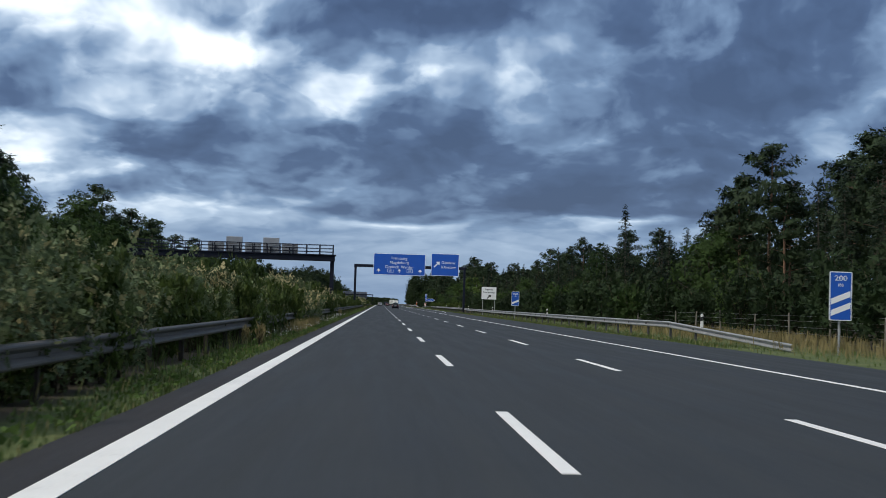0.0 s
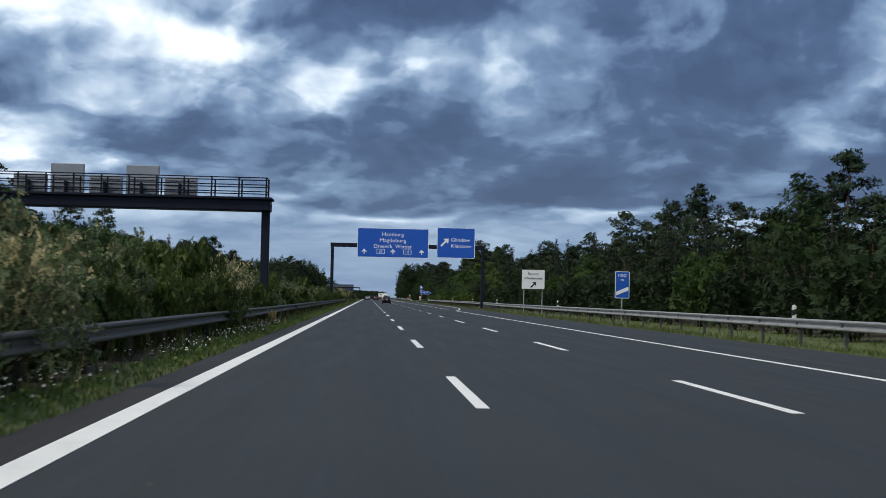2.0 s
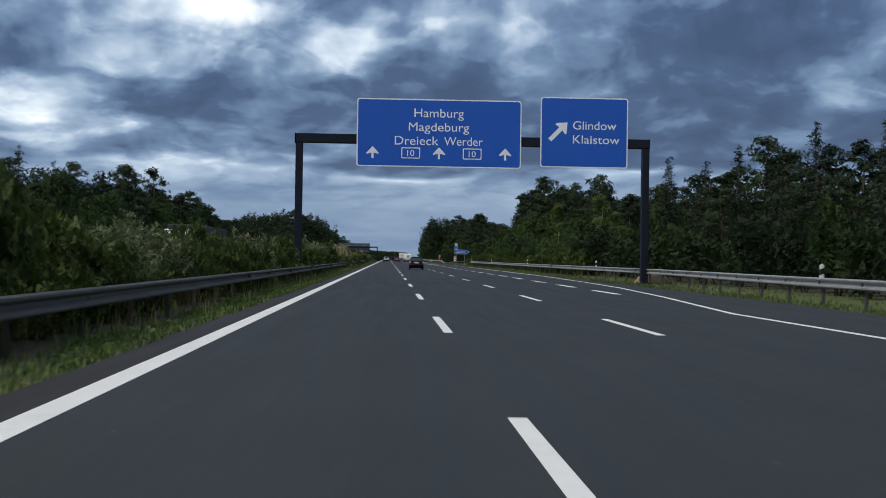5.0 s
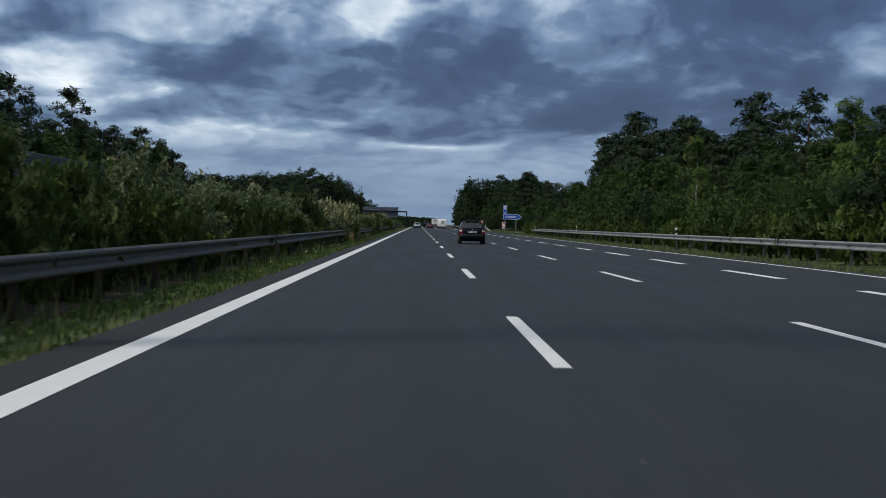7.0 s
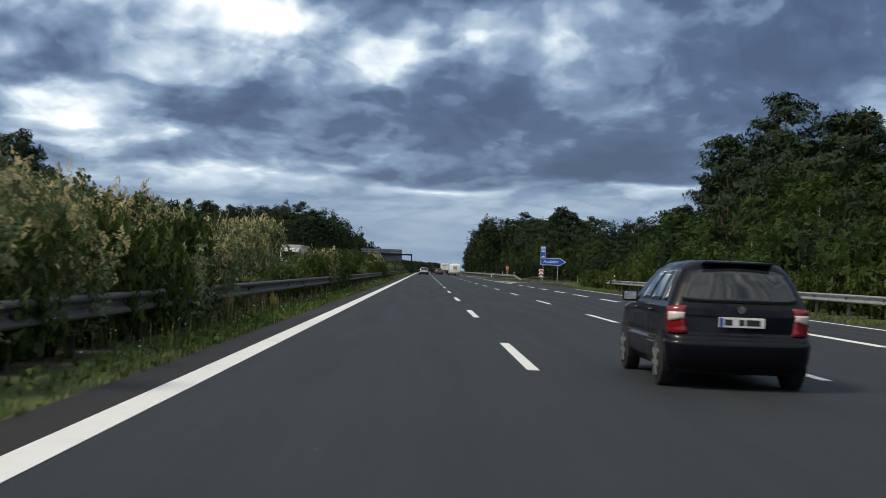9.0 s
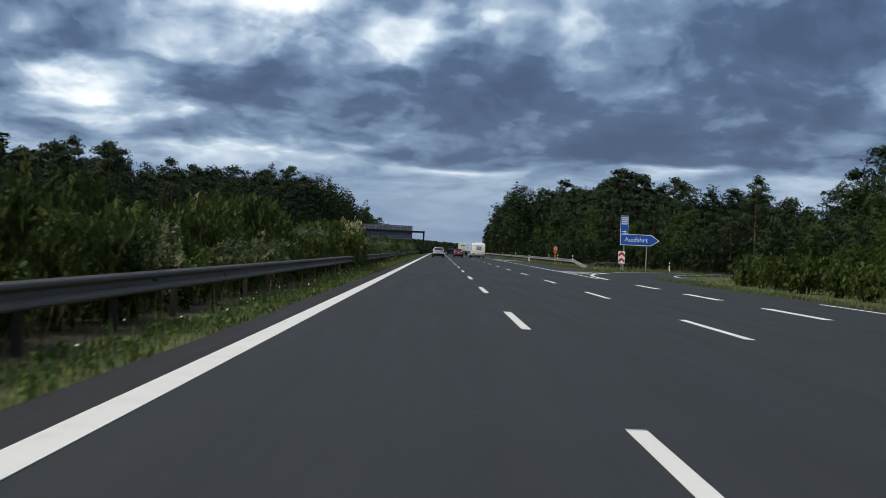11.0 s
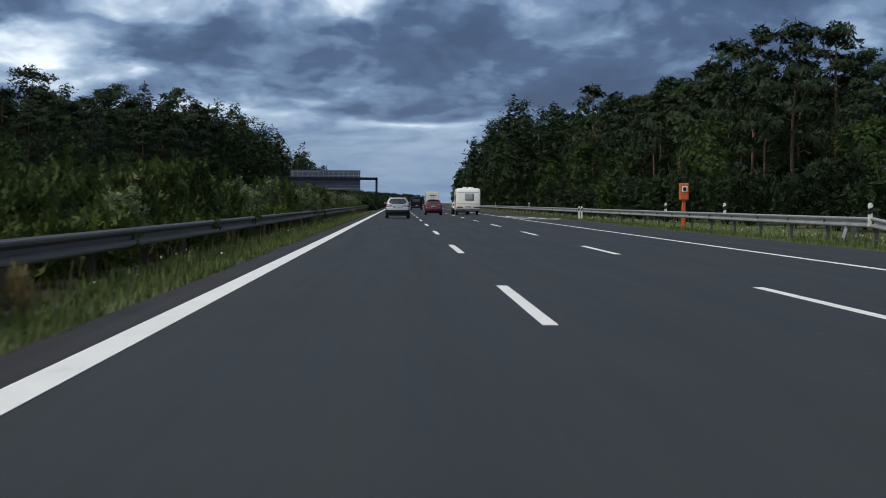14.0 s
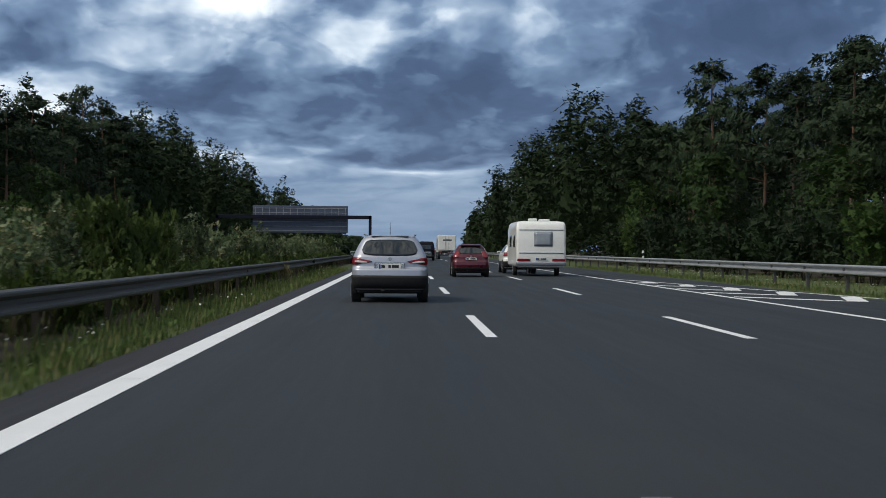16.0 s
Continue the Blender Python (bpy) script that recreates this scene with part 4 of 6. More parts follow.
BLOSSOMS = [plant("flowering_bush", shrub_meshes(140 + i, 2.5 + 0.25 * i, 1.3, 760, M_SALLOW, 0.3, 1.5, 0.4, 0.5, 11, M_BLOSSOM), "bush with straw-coloured blossom, brightened for sun, in the median", "shrub", "median shrubs") for i in range(2)]
LOWS = [plant("low_broom", shrub_meshes(180 + i, 0.95, 0.75, 480, M_BROOM, 0.24, 1.8, 0.4, 0.15, 7), "low dark broom growing under the guardrail", "shrub", "median undergrowth") for i in range(3)]
TUFTS = [plant("dry_grass_tuft", shrub_meshes(160 + i, 0.7, 0.2, 80, M_DRY, 0.17, 6.0, 2.0, 0.25, 7), "tall dry flowering grass tuft beside the guardrail", "grass", "verge tufts") for i in range(2)]
KINDS = PINES + SPRUCES + BROADS + BIRCHES + UNDER + SHADED_SHRUBS + BROOMS + SALLOWS + BLOSSOMS + LOWS + TUFTS

# the planted median: broom, sallow and straw-coloured blossom in an uneven row
s = -6.0
while s < 640:
    blossom = 58 < s < 66 or 105 < s < 117 or 303 < s < 317 or 327 < s < 337.5 or 436 < s < 445 or 30 < s < 34
    gap = 0.0
    rise = float(np.interp(s, [0, 60, 100, 118, 128, 240, 262, 280, 302, 318, 326, 330, 337, 339, 346, 349, 354, 358, 370, 400, 420, 442, 455, 470, 520, 640], [1.1, 1.05, 1.1, 1.05, 1.0, 1.0, 1.05, 1.1, 1.05, 0.65, 0.65, 0.95, 0.95, 0.55, 0.55, 0.72, 0.72, 0.95, 0.88, 1.0, 1.04, 1.0, 0.9, 0.86, 0.88, 0.8]))
    if blossom:
        kind, size = rnd.choice(BLOSSOMS), rnd.uniform(0.82, 0.95)
    else:
        wave = noise.noise((s * 0.045, 3.7, 0.0))
        kind = rnd.choice(SALLOWS) if wave > 0.03 or rnd.random() < 0.25 else rnd.choice(BROOMS)
        size = rise * rnd.uniform(0.72, 0.88)
        if 317 < s < 327 and rnd.random() < 0.5:
            gap = 1.0
    place(kind, -6.2 + rnd.uniform(-0.4, 0.4), s, size, rnd.uniform(0.9, 1.1), rnd=rnd)
    if 50 < s < 76 or 300 < s < 317 or 462 < s < 469 or 3 < s < 13 or 30 < s < 44 or 94 < s < 103 or 347 < s < 358 or 418 < s < 430 or 520 < s < 528:
        place(rnd.choice(BROOMS + SALLOWS + (BLOSSOMS if 40 < s < 450 else [])), -4.8 + rnd.uniform(-0.15, 0.15), s + 0.5, 0.72, 0.95, rnd=rnd)
    elif rnd.random() < 0.5 and s < 470:
        place(rnd.choice(SALLOWS + BROOMS), -5.2 + rnd.uniform(-0.2, 0.25), s + 0.9, 0.6 * rise, 0.95, rnd=rnd)
    if rnd.random() < 0.55:
        place(rnd.choice(LOWS), -5.15 + rnd.uniform(-0.15, 0.2), s + rnd.uniform(-0.5, 0.5), rnd.uniform(0.8, 1.1), rnd=rnd)
    s += rnd.uniform(1.6, 2.3) + gap


low = np.stack([-5.45 + 0.26 * rng.normal(size=26000), -12 + 660 * rng.random(26000), 0.02 + 0.8 * rng.random(26000) ** 1.3], 1)
tagged(new("median_undergrowth", chip_mesh("median_undergrowth", chips(low, 0.3, "", 1.6, 0.6), M_BROOM)), "dense dark undergrowth along the foot of the hedge", "undergrowth", kind="stuff")


def woods(side, x0, s0, s1, step, mix, scale, drift=2.5):
    """A row along the wood's edge, drawn from a mix of (kinds, share)."""
    s = s0
    while s < s1:
        r = rnd.random()
        for kinds, share in mix(s) if callable(mix) else mix:
            r -= share
            if r <= 0:
                break
        kind, x, y = rnd.choice(kinds), side(s) + x0 + rnd.uniform(-drift, drift) * 0.5, s + rnd.uniform(-1, 1)
        if x < 0 or off_ramp(x, y, 2.5):
            place(kind, x, y, scale(s) * rnd.uniform(0.82, 1.15), rnd.uniform(0.9, 1.12), rnd=rnd)
        s += step * rnd.uniform(0.75, 1.3)


def right_edge(s):
    """How far the wood stands from the road on the right; it draws back round the exit."""
    back = math.exp(-((s - 480) / 42) ** 2)
    return 20.0 + 2.4 * max(0.0, min(1.0, (95 - s) / 25)) + 10.0 * back + 1.5 * noise.noise((s * 0.03, 1.0, 0.0))


def left_edge(s):
    return -28.5 + 1.5 * noise.noise((s * 0.03, 8.0, 0.0))


def tall_right(s):
    """The height of the wood's skyline, as a share of a full-grown pine."""
    return float(np.interp(s, [50, 62, 75, 85, 104, 150, 200, 245, 296, 312, 334, 373, 415, 424, 445, 493, 531, 538, 546, 556, 570, 588, 605, 620, 636, 671, 700], [0.64, 0.74, 0.86, 0.8, 0.6, 0.58, 0.56, 0.64, 0.6, 0.64, 0.72, 0.8, 0.86, 0.64, 0.56, 0.6, 0.62, 0.78, 0.86, 0.82, 0.92, 0.84, 0.86, 0.94, 0.84, 0.92, 1.05])) * (1 + 0.06 * noise.noise((s * 0.05, 4.0, 0.0)))


def tall_left(s):
    return float(np.interp(s, [60, 108, 130, 172, 205, 247, 285, 319, 335, 358, 368, 402, 414, 426, 441, 488, 508, 544, 570, 606, 655, 700], [0.8, 0.86, 0.9, 0.82, 0.68, 0.62, 0.68, 0.62, 0.74, 0.84, 0.7, 0.7, 0.58, 0.46, 0.5, 0.66, 0.6, 0.7, 0.82, 0.92, 1.02, 1.2])) * (1 + 0.06 * noise.noise((s * 0.05, 6.0, 0.0)))


# shade-darkened shrubs fill most of the stretches before 270 and past 430
woods(right_edge, -0.6, 20, 640, 5.2, lambda s: [(SHADED_SHRUBS, 0.8), (UNDER, 0.2)] if s < 270 or s > 430 else [(UNDER, 0.8), (SHADED_SHRUBS, 0.2)], lambda s: 0.95, 1.6)
woods(right_edge, 2.6, 24, 640, 6.2, lambda s: [(SPRUCES, 0.3), (BROADS, 0.1), (SHADED_SHRUBS, 0.6)] if s < 270 else [(BROADS, 0.45), (BIRCHES, 0.2), (UNDER, 0.35)] if s < 430 else [(BROADS, 0.4), (BIRCHES, 0.04), (SHADED_SHRUBS, 0.56)], lambda s: 0.2 + tall_right(s) * 0.66)
woods(right_edge, 6.5, 20, 680, 4.4, lambda s: [(PINES, 0.6), (SPRUCES, 0.4)] if s < 270 else [(PINES, 0.8), (SPRUCES, 0.05), (BROADS, 0.15)] if s < 430 else [(PINES, 0.94), (SPRUCES, 0.06)], tall_right)
woods(right_edge, 11.0, 20, 700, 6.0, [(PINES, 0.88), (SPRUCES, 0.12)], lambda s: tall_right(s) * 1.03, 4.0)
woods(right_edge, 9.5, 450, 660, 4.5, [(SHADED_SHRUBS, 1.0)], lambda s: 1.1, 2.0)
woods(lambda s: rail_right(s) + 1.5, 0.0, 270, 432, 4.6, [(LOWS, 1.0)], lambda s: 1.7, 1.0)
woods(left_edge, 0.5, 40, 660, 4.4, [(UNDER, 1.0)], lambda s: 0.45 + 0.5 * tall_left(s), 1.6)
woods(left_edge, -3.0, 44, 680, 6.4, lambda s: [(BROADS, 0.8), (PINES, 0.14), (BIRCHES, 0.06)] if s < 375 else [(PINES, 0.5), (BROADS, 0.35), (SPRUCES, 0.15)], lambda s: 0.08 + tall_left(s) * (0.92 if s < 375 else 0.74))
woods(left_edge, -7.0, 60, 700, 4.6, lambda s: [(BROADS, 0.5), (PINES, 0.4), (SPRUCES, 0.1)] if s < 270 else [(PINES, 0.72), (SPRUCES, 0.28)], lambda s: tall_left(s), 4.0)


def far_woods(name, side, s0, s1, depth0, depth1, height, n, label):
    """The mass of the wood behind its edge and in the distance, as one body of leaves and stems."""
    pts, sizes, looks = [], [], []
    for i in range(n):
        s = rnd.uniform(s0, s1)
        x = side(s) + rnd.uniform(depth0, depth1) * (1 if side(s) > 0 else -1)
        h = height(s) * rnd.uniform(0.82, 1.1)
        px, py, _ = on_road(x, s)
        if px > 0 and not off_ramp(px, py, 3.5):
            continue
        r = rnd.uniform(1.7, 2.6)
        a, b, c, size = (230, 150, 80, 0.78) if s < 780 else (80, 60, 30, 1.3)
        pts.append(puff((px, py, h * 0.72), (r, r, h * 0.3), a, 0.2))
        pts.append(puff((px, py, h * 0.33), (r * 1.1, r * 1.1, h * 0.32), b, 0.2))
        pts.append(puff((px, py, h * 0.97), (r * 0.5, r * 0.5, h * 0.07), c, 0.1))
        looks += [q - np.array([px, py, h * 0.45]) for q in pts[-3:]]
        sizes += [size * 1.1] * a + [size * 1.25] * b + [size * 0.6] * c
    me = chip_mesh(name, chips(np.concatenate(pts), np.array(sizes), "", 1.3, face=np.concatenate(looks) * (1, 1, 0.5) + np.array([0, 0, 0.8]), corners=3), M_WOODS, 3)
    return tagged(new(name, me), label, "woods", kind="stuff")


far_woods("deep_woods_right", right_edge, 10, 760, 12, 30, lambda s: 13.4 * tall_right(s), 380, "dark mass of pine wood behind its edge")
far_woods("deep_woods_left", left_edge, 20, 760, 9, 28, lambda s: 15.0 * tall_left(s), 430, "dark mass of pine wood behind its edge")
far_woods("distant_woods_right", lambda s: 16.4, 640, 1500, 0, 22, lambda s: float(np.interp(s, [640, 730, 790, 900, 1100], [15.0, 17.5, 14.0, 10.0, 7.0])), 620, "distant green woods along the bend")
far_woods("distant_woods_left", lambda s: -27.5, 660, 1500, 0, 22, lambda s: float(np.interp(s, [660, 800, 900, 1020], [18.0, 17.0, 12.0, 6.5])), 560, "distant dark woods along the bend")
far_woods("median_hedge", lambda s: -6.3, 636, 1100, -0.6, 0.6, lambda s: 2.1, 260, "green hedge running on along the far median")


def blades(name, spots, height, wide, mat, label, lean=0.25, category="grass"):
    """Grass: one bent blade of two triangles at each spot."""
    n = len(spots)
    a = rng.random(n) * 2 * math.pi
    h = height * (0.5 + rng.random(n))
    d = np.stack([np.cos(a), np.sin(a), np.zeros(n)], 1)
    tip = spots + d * (h * lean * (0.4 + rng.random(n)))[:, None] + np.array([0, 0, 1.0]) * h[:, None]
    side = np.stack([-np.sin(a), np.cos(a), np.zeros(n)], 1) * wide
    mid = (spots + tip) / 2 + np.array([0, 0, 1.0]) * (h * 0.08)[:, None]
    me = chip_mesh(name, np.stack([spots, mid + side, tip, mid - side], 1).reshape(-1, 3), mat)
    return tagged(new(name, me), label, category, kind="stuff")


def spots_between(n, x0, x1, s0, s1, clump=0.0, power=1.0):
    x = x0 + (x1 - x0) * rng.random(n) ** power
    y = s0 + (s1 - s0) * rng.random(n)
    if clump:
        keep = np.array([noise.noise((a * 0.9, b * 0.35, 2.0)) + 0.5 * noise.noise((a * 3.0, b * 1.7, 5.0)) for a, b in zip(x, y)]) > rng.normal(-0.1, clump, n)
        x, y = x[keep], y[keep]
    clear = np.array([off_ramp(a, b) for a, b in zip(x, y)]) if x1 > 0 else np.ones(len(x), bool)
    x, y = x[clear], y[clear]
    return np.stack([x, y, np.full(len(x), -0.06)], 1)


blades("bare_stems", spots_between(17000, -4.7, -5.6, -10, 640), 0.55, 0.012, M_STALK, "thin bare stems under the hedge", 0.35, "undergrowth")
blades("median_grass", spots_between(76000, -3.03, -4.15, 0, 600, 0.5, 1.2), 0.12, 0.012, M_GRASS, "rough green grass along the median")
blades("long_median_grass", spots_between(24000, -3.08, -4.4, 420, 600, 0.5, 1.1), 0.2, 0.011, M_GRASS, "soft uncut grass along the median")
blades("tall_median_grass", spots_between(9000, -3.5, -4.5, 0, 600, 0.12), 0.36, 0.009, M_GRASS, "long seeding grass under the guardrail")
blades("verge_grass", spots_between(24000, 13.3, 20.5, 20, 620, 0.35), 0.16, 0.022, M_GRASS, "rough verge grass below the wood")
blades("rail_foot_grass", spots_between(44000, 13.2, 14.3, 40, 620, 0.5), 0.17, 0.018, M_GRASS, "taller grass along the guardrail posts")
blades("dry_verge_grass", spots_between(5000, 15.0, 22.0, 20, 75, 0.3), 0.55, 0.02, M_DRY, "dry straw-coloured verge grass")
blades("dry_median_grass", spots_between(1800, -3.5, -4.2, 44, 64, 0.4), 0.42, 0.012, M_DRY, "dry straw-coloured grass along the median")
blades("exit_grass", spots_between(9000, 13.5, 30.0, 460, 505, 0.35), 0.22, 0.02, M_GRASS, "mown grass in the exit's nose")
herb = np.concatenate([spots_between(22000, -3.12, -4.15, 0, 420, 0.3), spots_between(3000, -3.3, -4.3, 420, 600, 0.1)])
herb[:, 2] += 0.03 + 0.11 * rng.random(len(herb))
tagged(new("median_herbs", chip_mesh("median_herbs", chips(herb, 0.085, "", 1.3), M_HERB)), "low leafy weeds along the median", "weeds", kind="stuff")
bloom = np.concatenate([spots_between(1000, -3.2, -4.3, 30, 110, 0.08), spots_between(600, -3.2, -4.3, 250, 600, 0.03)])
bloom[:, 2] += 0.22 + 0.15 * rng.random(len(bloom))
more = spots_between(1200, 13.8, 16.5, 470, 600, 0.06)
more[:, 2] += 0.28
tagged(new("white_wildflowers", chip_mesh("white_wildflowers", chips(np.concatenate([bloom, more]), 0.032, "", 1.1), M_FLOWER)), "small white wildflowers in the verge", "flowers", kind="stuff")
for i in range(9):
    s = rnd.choice((rnd.uniform(14, 60), rnd.uniform(100, 130), rnd.uniform(290, 330), rnd.uniform(420, 600)))
    place(rnd.choice(TUFTS), rnd.uniform(-4.15, -3.6), s, rnd.uniform(0.6, 0.9), rnd=rnd)

for ob in KINDS:  # a kind that no row has drawn stands deeper in the wood
    if ob.name not in standing:
        place(ob, 38.0, 300.0 + 4 * KINDS.index(ob), rnd=rnd)


# ------------------------------------------------------------------ signs, gantries, roadside furniture
def sign_panel(parent, x0, z0, wid, hei, face, r=0.12, y=0.0, border=M_SIGN_WHITE, rim=0.07):
    """A flat sign: white-edged film on an aluminium plate, with its stiffening ribs behind."""
    p = plate("panel", rounded(wid, hei, r, x0, z0), 0.05, M_SIGN_BACK, parent, pose(0, y, 0), "grey aluminium back")
    plate("border", rounded(wid, hei, r, x0, z0), 0.004, border, p, pose(0, -0.004, 0), "white border film")
    plate("face", rounded(wid - 2 * rim, hei - 2 * rim, max(0.02, r - rim * 0.6), x0 + rim, z0 + rim), 0.004, face, p, pose(0, -0.008, 0))
    for k in range(max(2, int(hei / 0.9))):
        part("rib", box(wid * 0.96, 0.05, 0.06, 0.006, (x0 + wid / 2, 0.075, z0 + hei * (k + 0.5) / max(2, int(hei / 0.9)))), M_STEEL_DARK, p)
    return p


def arrow_up(size):
    k = size
    return [(-0.09 * k, 0), (0.09 * k, 0), (0.09 * k, 0.45 * k), (0.5 * k, 0.36 * k), (0.5 * k, 0.46 * k), (0.0, 1.0 * k), (-0.5 * k, 0.46 * k), (-0.5 * k, 0.36 * k), (-0.09 * k, 0.45 * k)]


def turned(outline, degrees, x, z):
    c, s_ = math.cos(radians(degrees)), math.sin(radians(degrees))
    return [(x + a * c + b * s_, z - a * s_ + b * c) for a, b in outline]


def square_beam(parent, a, b, size, mat, name, label=""):
    """A hollow-section beam between two points, with welded end plates."""
    a, b = Vector(a), Vector(b)
    d = b - a
    bm = box(size, d.length, size, size * 0.06)
    m = Matrix.Translation((a + b) / 2) @ d.to_track_quat("Y", "Z").to_matrix().to_4x4()
    p = part(name, bm, mat, parent, label, m)
    for e in (-1, 1):
        part("end_plate", box(size * 1.12, 0.02, size * 1.12, 0.004, (0, e * (d.length / 2 + 0.012), 0)), mat, p)
    return p


# gantry over the carriageway with two blue direction signs
g = thing("sign_gantry", "dark steel gantry with two blue direction signs over the road", "sign gantry", m=pose(0, 234.0, 0))
BEAM_Z = 8.35
square_beam(g, (-5.25, 0.35, BEAM_Z), (15.95, 0.35, BEAM_Z), 0.55, M_GANTRY, "crossbeam")
for x in (-5.0, 15.75):
    leg = part("leg", box(0.42, 0.5, BEAM_Z - 0.2, 0.03, (0, 0, (BEAM_Z - 0.2) / 2)), M_GANTRY, g, m=pose(x, 0.35, -0.05))
    part("base_plate", box(0.8, 0.9, 0.05, 0.01, (0, 0, 0.04)), M_GANTRY, leg)
    for bx in (-0.32, 0.32):
        for by in (-0.36, 0.36):
            part("bolt", cylinder(0.03, 0.12, 6, at=(bx, by, 0.1)), M_STEEL_DARK, leg)
SA_X, SA_Z, SA_W, SA_H = -1.6, 6.72, 9.8, 4.05
pa = sign_panel(g, SA_X, SA_Z, SA_W, SA_H, M_SIGN_BLUE, 0.16)
for words, cx, z, wid in (("Hamburg", 4.88, 0.735, 2.95), ("Magdeburg", 4.88, 0.53, 3.6), ("Dreieck", 3.56, 0.325, 2.6), ("Werder", 6.35, 0.325, 2.3)):
    writing(words, 0.74, SA_X + cx, SA_Z + SA_H * z, -0.013, M_SIGN_WHITE, pa, wid, True)
for cx in (0.95, 4.9, 8.85):
    plate("lane_arrow", turned(arrow_up(0.72), 0, SA_X + cx, SA_Z + 0.48), 0.004, M_SIGN_WHITE, pa, pose(0, -0.013, 0))
for cx in (3.22, 6.88):
    o = rounded(1.12, 0.66, 0.06, SA_X + cx - 0.56, SA_Z + 0.5)
    b = plate("road_number_border", o, 0.004, M_SIGN_WHITE, pa, pose(0, -0.012, 0))
    plate("road_number_field", rounded(1.0, 0.54, 0.05, SA_X + cx - 0.5, SA_Z + 0.56), 0.003, M_SIGN_BLUE, b, pose(0, -0.004, 0))
    writing("10", 0.5, SA_X + cx, SA_Z + 0.65, -0.008, M_SIGN_WHITE, b, 0.42, True)
SB_X, SB_Z, SB_W, SB_H = 9.35, 6.85, 5.25, 4.2
pb = sign_panel(g, SB_X, SB_Z, SB_W, SB_H, M_SIGN_BLUE, 0.16)
writing("Glindow", 0.72, SB_X + 1.95, SB_Z + SB_H * 0.545, -0.013, M_SIGN_WHITE, pb, 2.6)
writing("Klaistow", 0.72, SB_X + 1.95, SB_Z + SB_H * 0.345, -0.013, M_SIGN_WHITE, pb, 2.8)
slim = [(-0.13, 0), (0.13, 0), (0.13, 0.95), (0.42, 0.9), (0.42, 1.02), (0.0, 1.5), (-0.42, 1.02), (-0.42, 0.9), (-0.13, 0.95)]
plate("exit_arrow", turned(slim, 45, SB_X + 0.55, SB_Z + SB_H * 0.39), 0.004, M_SIGN_WHITE, pb, pose(0, -0.013, 0))
for x in (0.4, 3.3, 6.2, 10.6, 13.3):
    part("hanger", box(0.12, 0.2, 3.4, 0.02, (x, 0.18, 8.7)), M_GANTRY, g)

# gantry of the far carriageway: a walkway with railing, its signs seen from behind
gb = thing("walkway_gantry", "dark steel walkway gantry with signs seen from behind", "sign gantry", m=pose(0, 121.8, 0))
part("leg", box(0.4, 0.5, 5.6, 0.03, (-5.2, 0.6, 2.75)), M_GANTRY, gb)
part("leg", box(0.4, 0.5, 5.6, 0.03, (-25.6, 0.6, 2.75)), M_GANTRY, gb)
part("box_girder", box(21.0, 1.3, 0.55, 0.04, (-15.45, 0.6, 5.75)), M_GANTRY, gb)
part("walkway_deck", box(21.2, 1.6, 0.12, 0.02, (-15.45, 0.6, 6.09)), M_GANTRY, gb)
for y in (-0.15, 1.35):
    for z in (6.42, 6.76, 7.12):
        part("handrail" if z > 7 else "rail_bar", box(20.6, 0.05, 0.05, 0.01, (-15.4, y, z)), M_GANTRY, gb)
    for k in range(16):
        part("baluster", box(0.08, 0.06, 1.0, 0.008, (-5.15 - 1.36 * k, y, 6.63)), M_GANTRY, gb)
for z in (6.42, 6.76, 7.12):
    part("rail_bar", box(0.05, 1.5, 0.05, 0.01, (-5.12, 0.6, z)), M_GANTRY, gb)
for k, x in enumerate((-18.1, -16.25, -14.3, -12.45, -10.5)):
    tall = k % 2 == 1
    b = part("gauge_panel", box(1.66, 0.28, 1.62 if tall else 1.08, 0.03, (x + 0.83, 1.8, 6.96 if tall else 6.68)), M_SIGN_BACK, gb, "grey sheet-metal sign housing")
    for q in range(4):
        part("cooling_rib", box(1.5, 0.03, 0.04, 0.006, (x + 0.83, 1.645, 6.3 + 0.24 * q)), M_STEEL_DARK, b)
    part("bracket", box(0.1, 0.5, 0.9, 0.01, (x + 0.83, 1.45, 6.4)), M_GANTRY, gb)

# far gantry with a broad sign of the other direction, from behind
gc = thing("far_sign_gantry", "dark gantry with a wide sign seen from behind", "sign gantry", m=pose(0, 700.0, 0))
part("leg", box(0.4, 0.5, 6.0, 0.03, (-4.3, 0.4, 2.9)), M_GANTRY, gc)
part("leg", box(0.4, 0.5, 6.0, 0.03, (-25.4, 0.4, 2.9)), M_GANTRY, gc)
part("crossbeam", box(21.5, 0.5, 0.5, 0.03, (-14.85, 0.4, 5.65)), M_GANTRY, gc)
sp = part("sign_back", box(13.2, 0.08, 3.75, 0.02, (-14.0, 0.9, 5.35)), simple("blue_grey_sign_back", (0.10, 0.12, 0.17), 0.5, 0.3, 0.2, 0.5), gc, "blue-grey back of a wide sign")
for k in range(6):
    part("rib", box(13.0, 0.07, 0.07, 0.01, (-14.0, 0.83, 3.75 + 0.62 * k)), M_STEEL, sp)
for k in range(14):
    part("stiffener", box(0.08, 0.06, 1.3, 0.01, (-20.2 + 0.96 * k, 0.8, 6.3)), M_STEEL, sp)


def tube_post(parent, x, y, h, r=0.045, z0=-0.1):
    p = part("post", cylinder(r, h, 12, at=(x, y, z0 + h / 2)), M_STEEL, parent, smooth=False)
    part("post_cap", cylinder(r * 1.1, 0.03, 12, at=(x, y, z0 + h + 0.012)), M_PLASTIC, p)
    return p


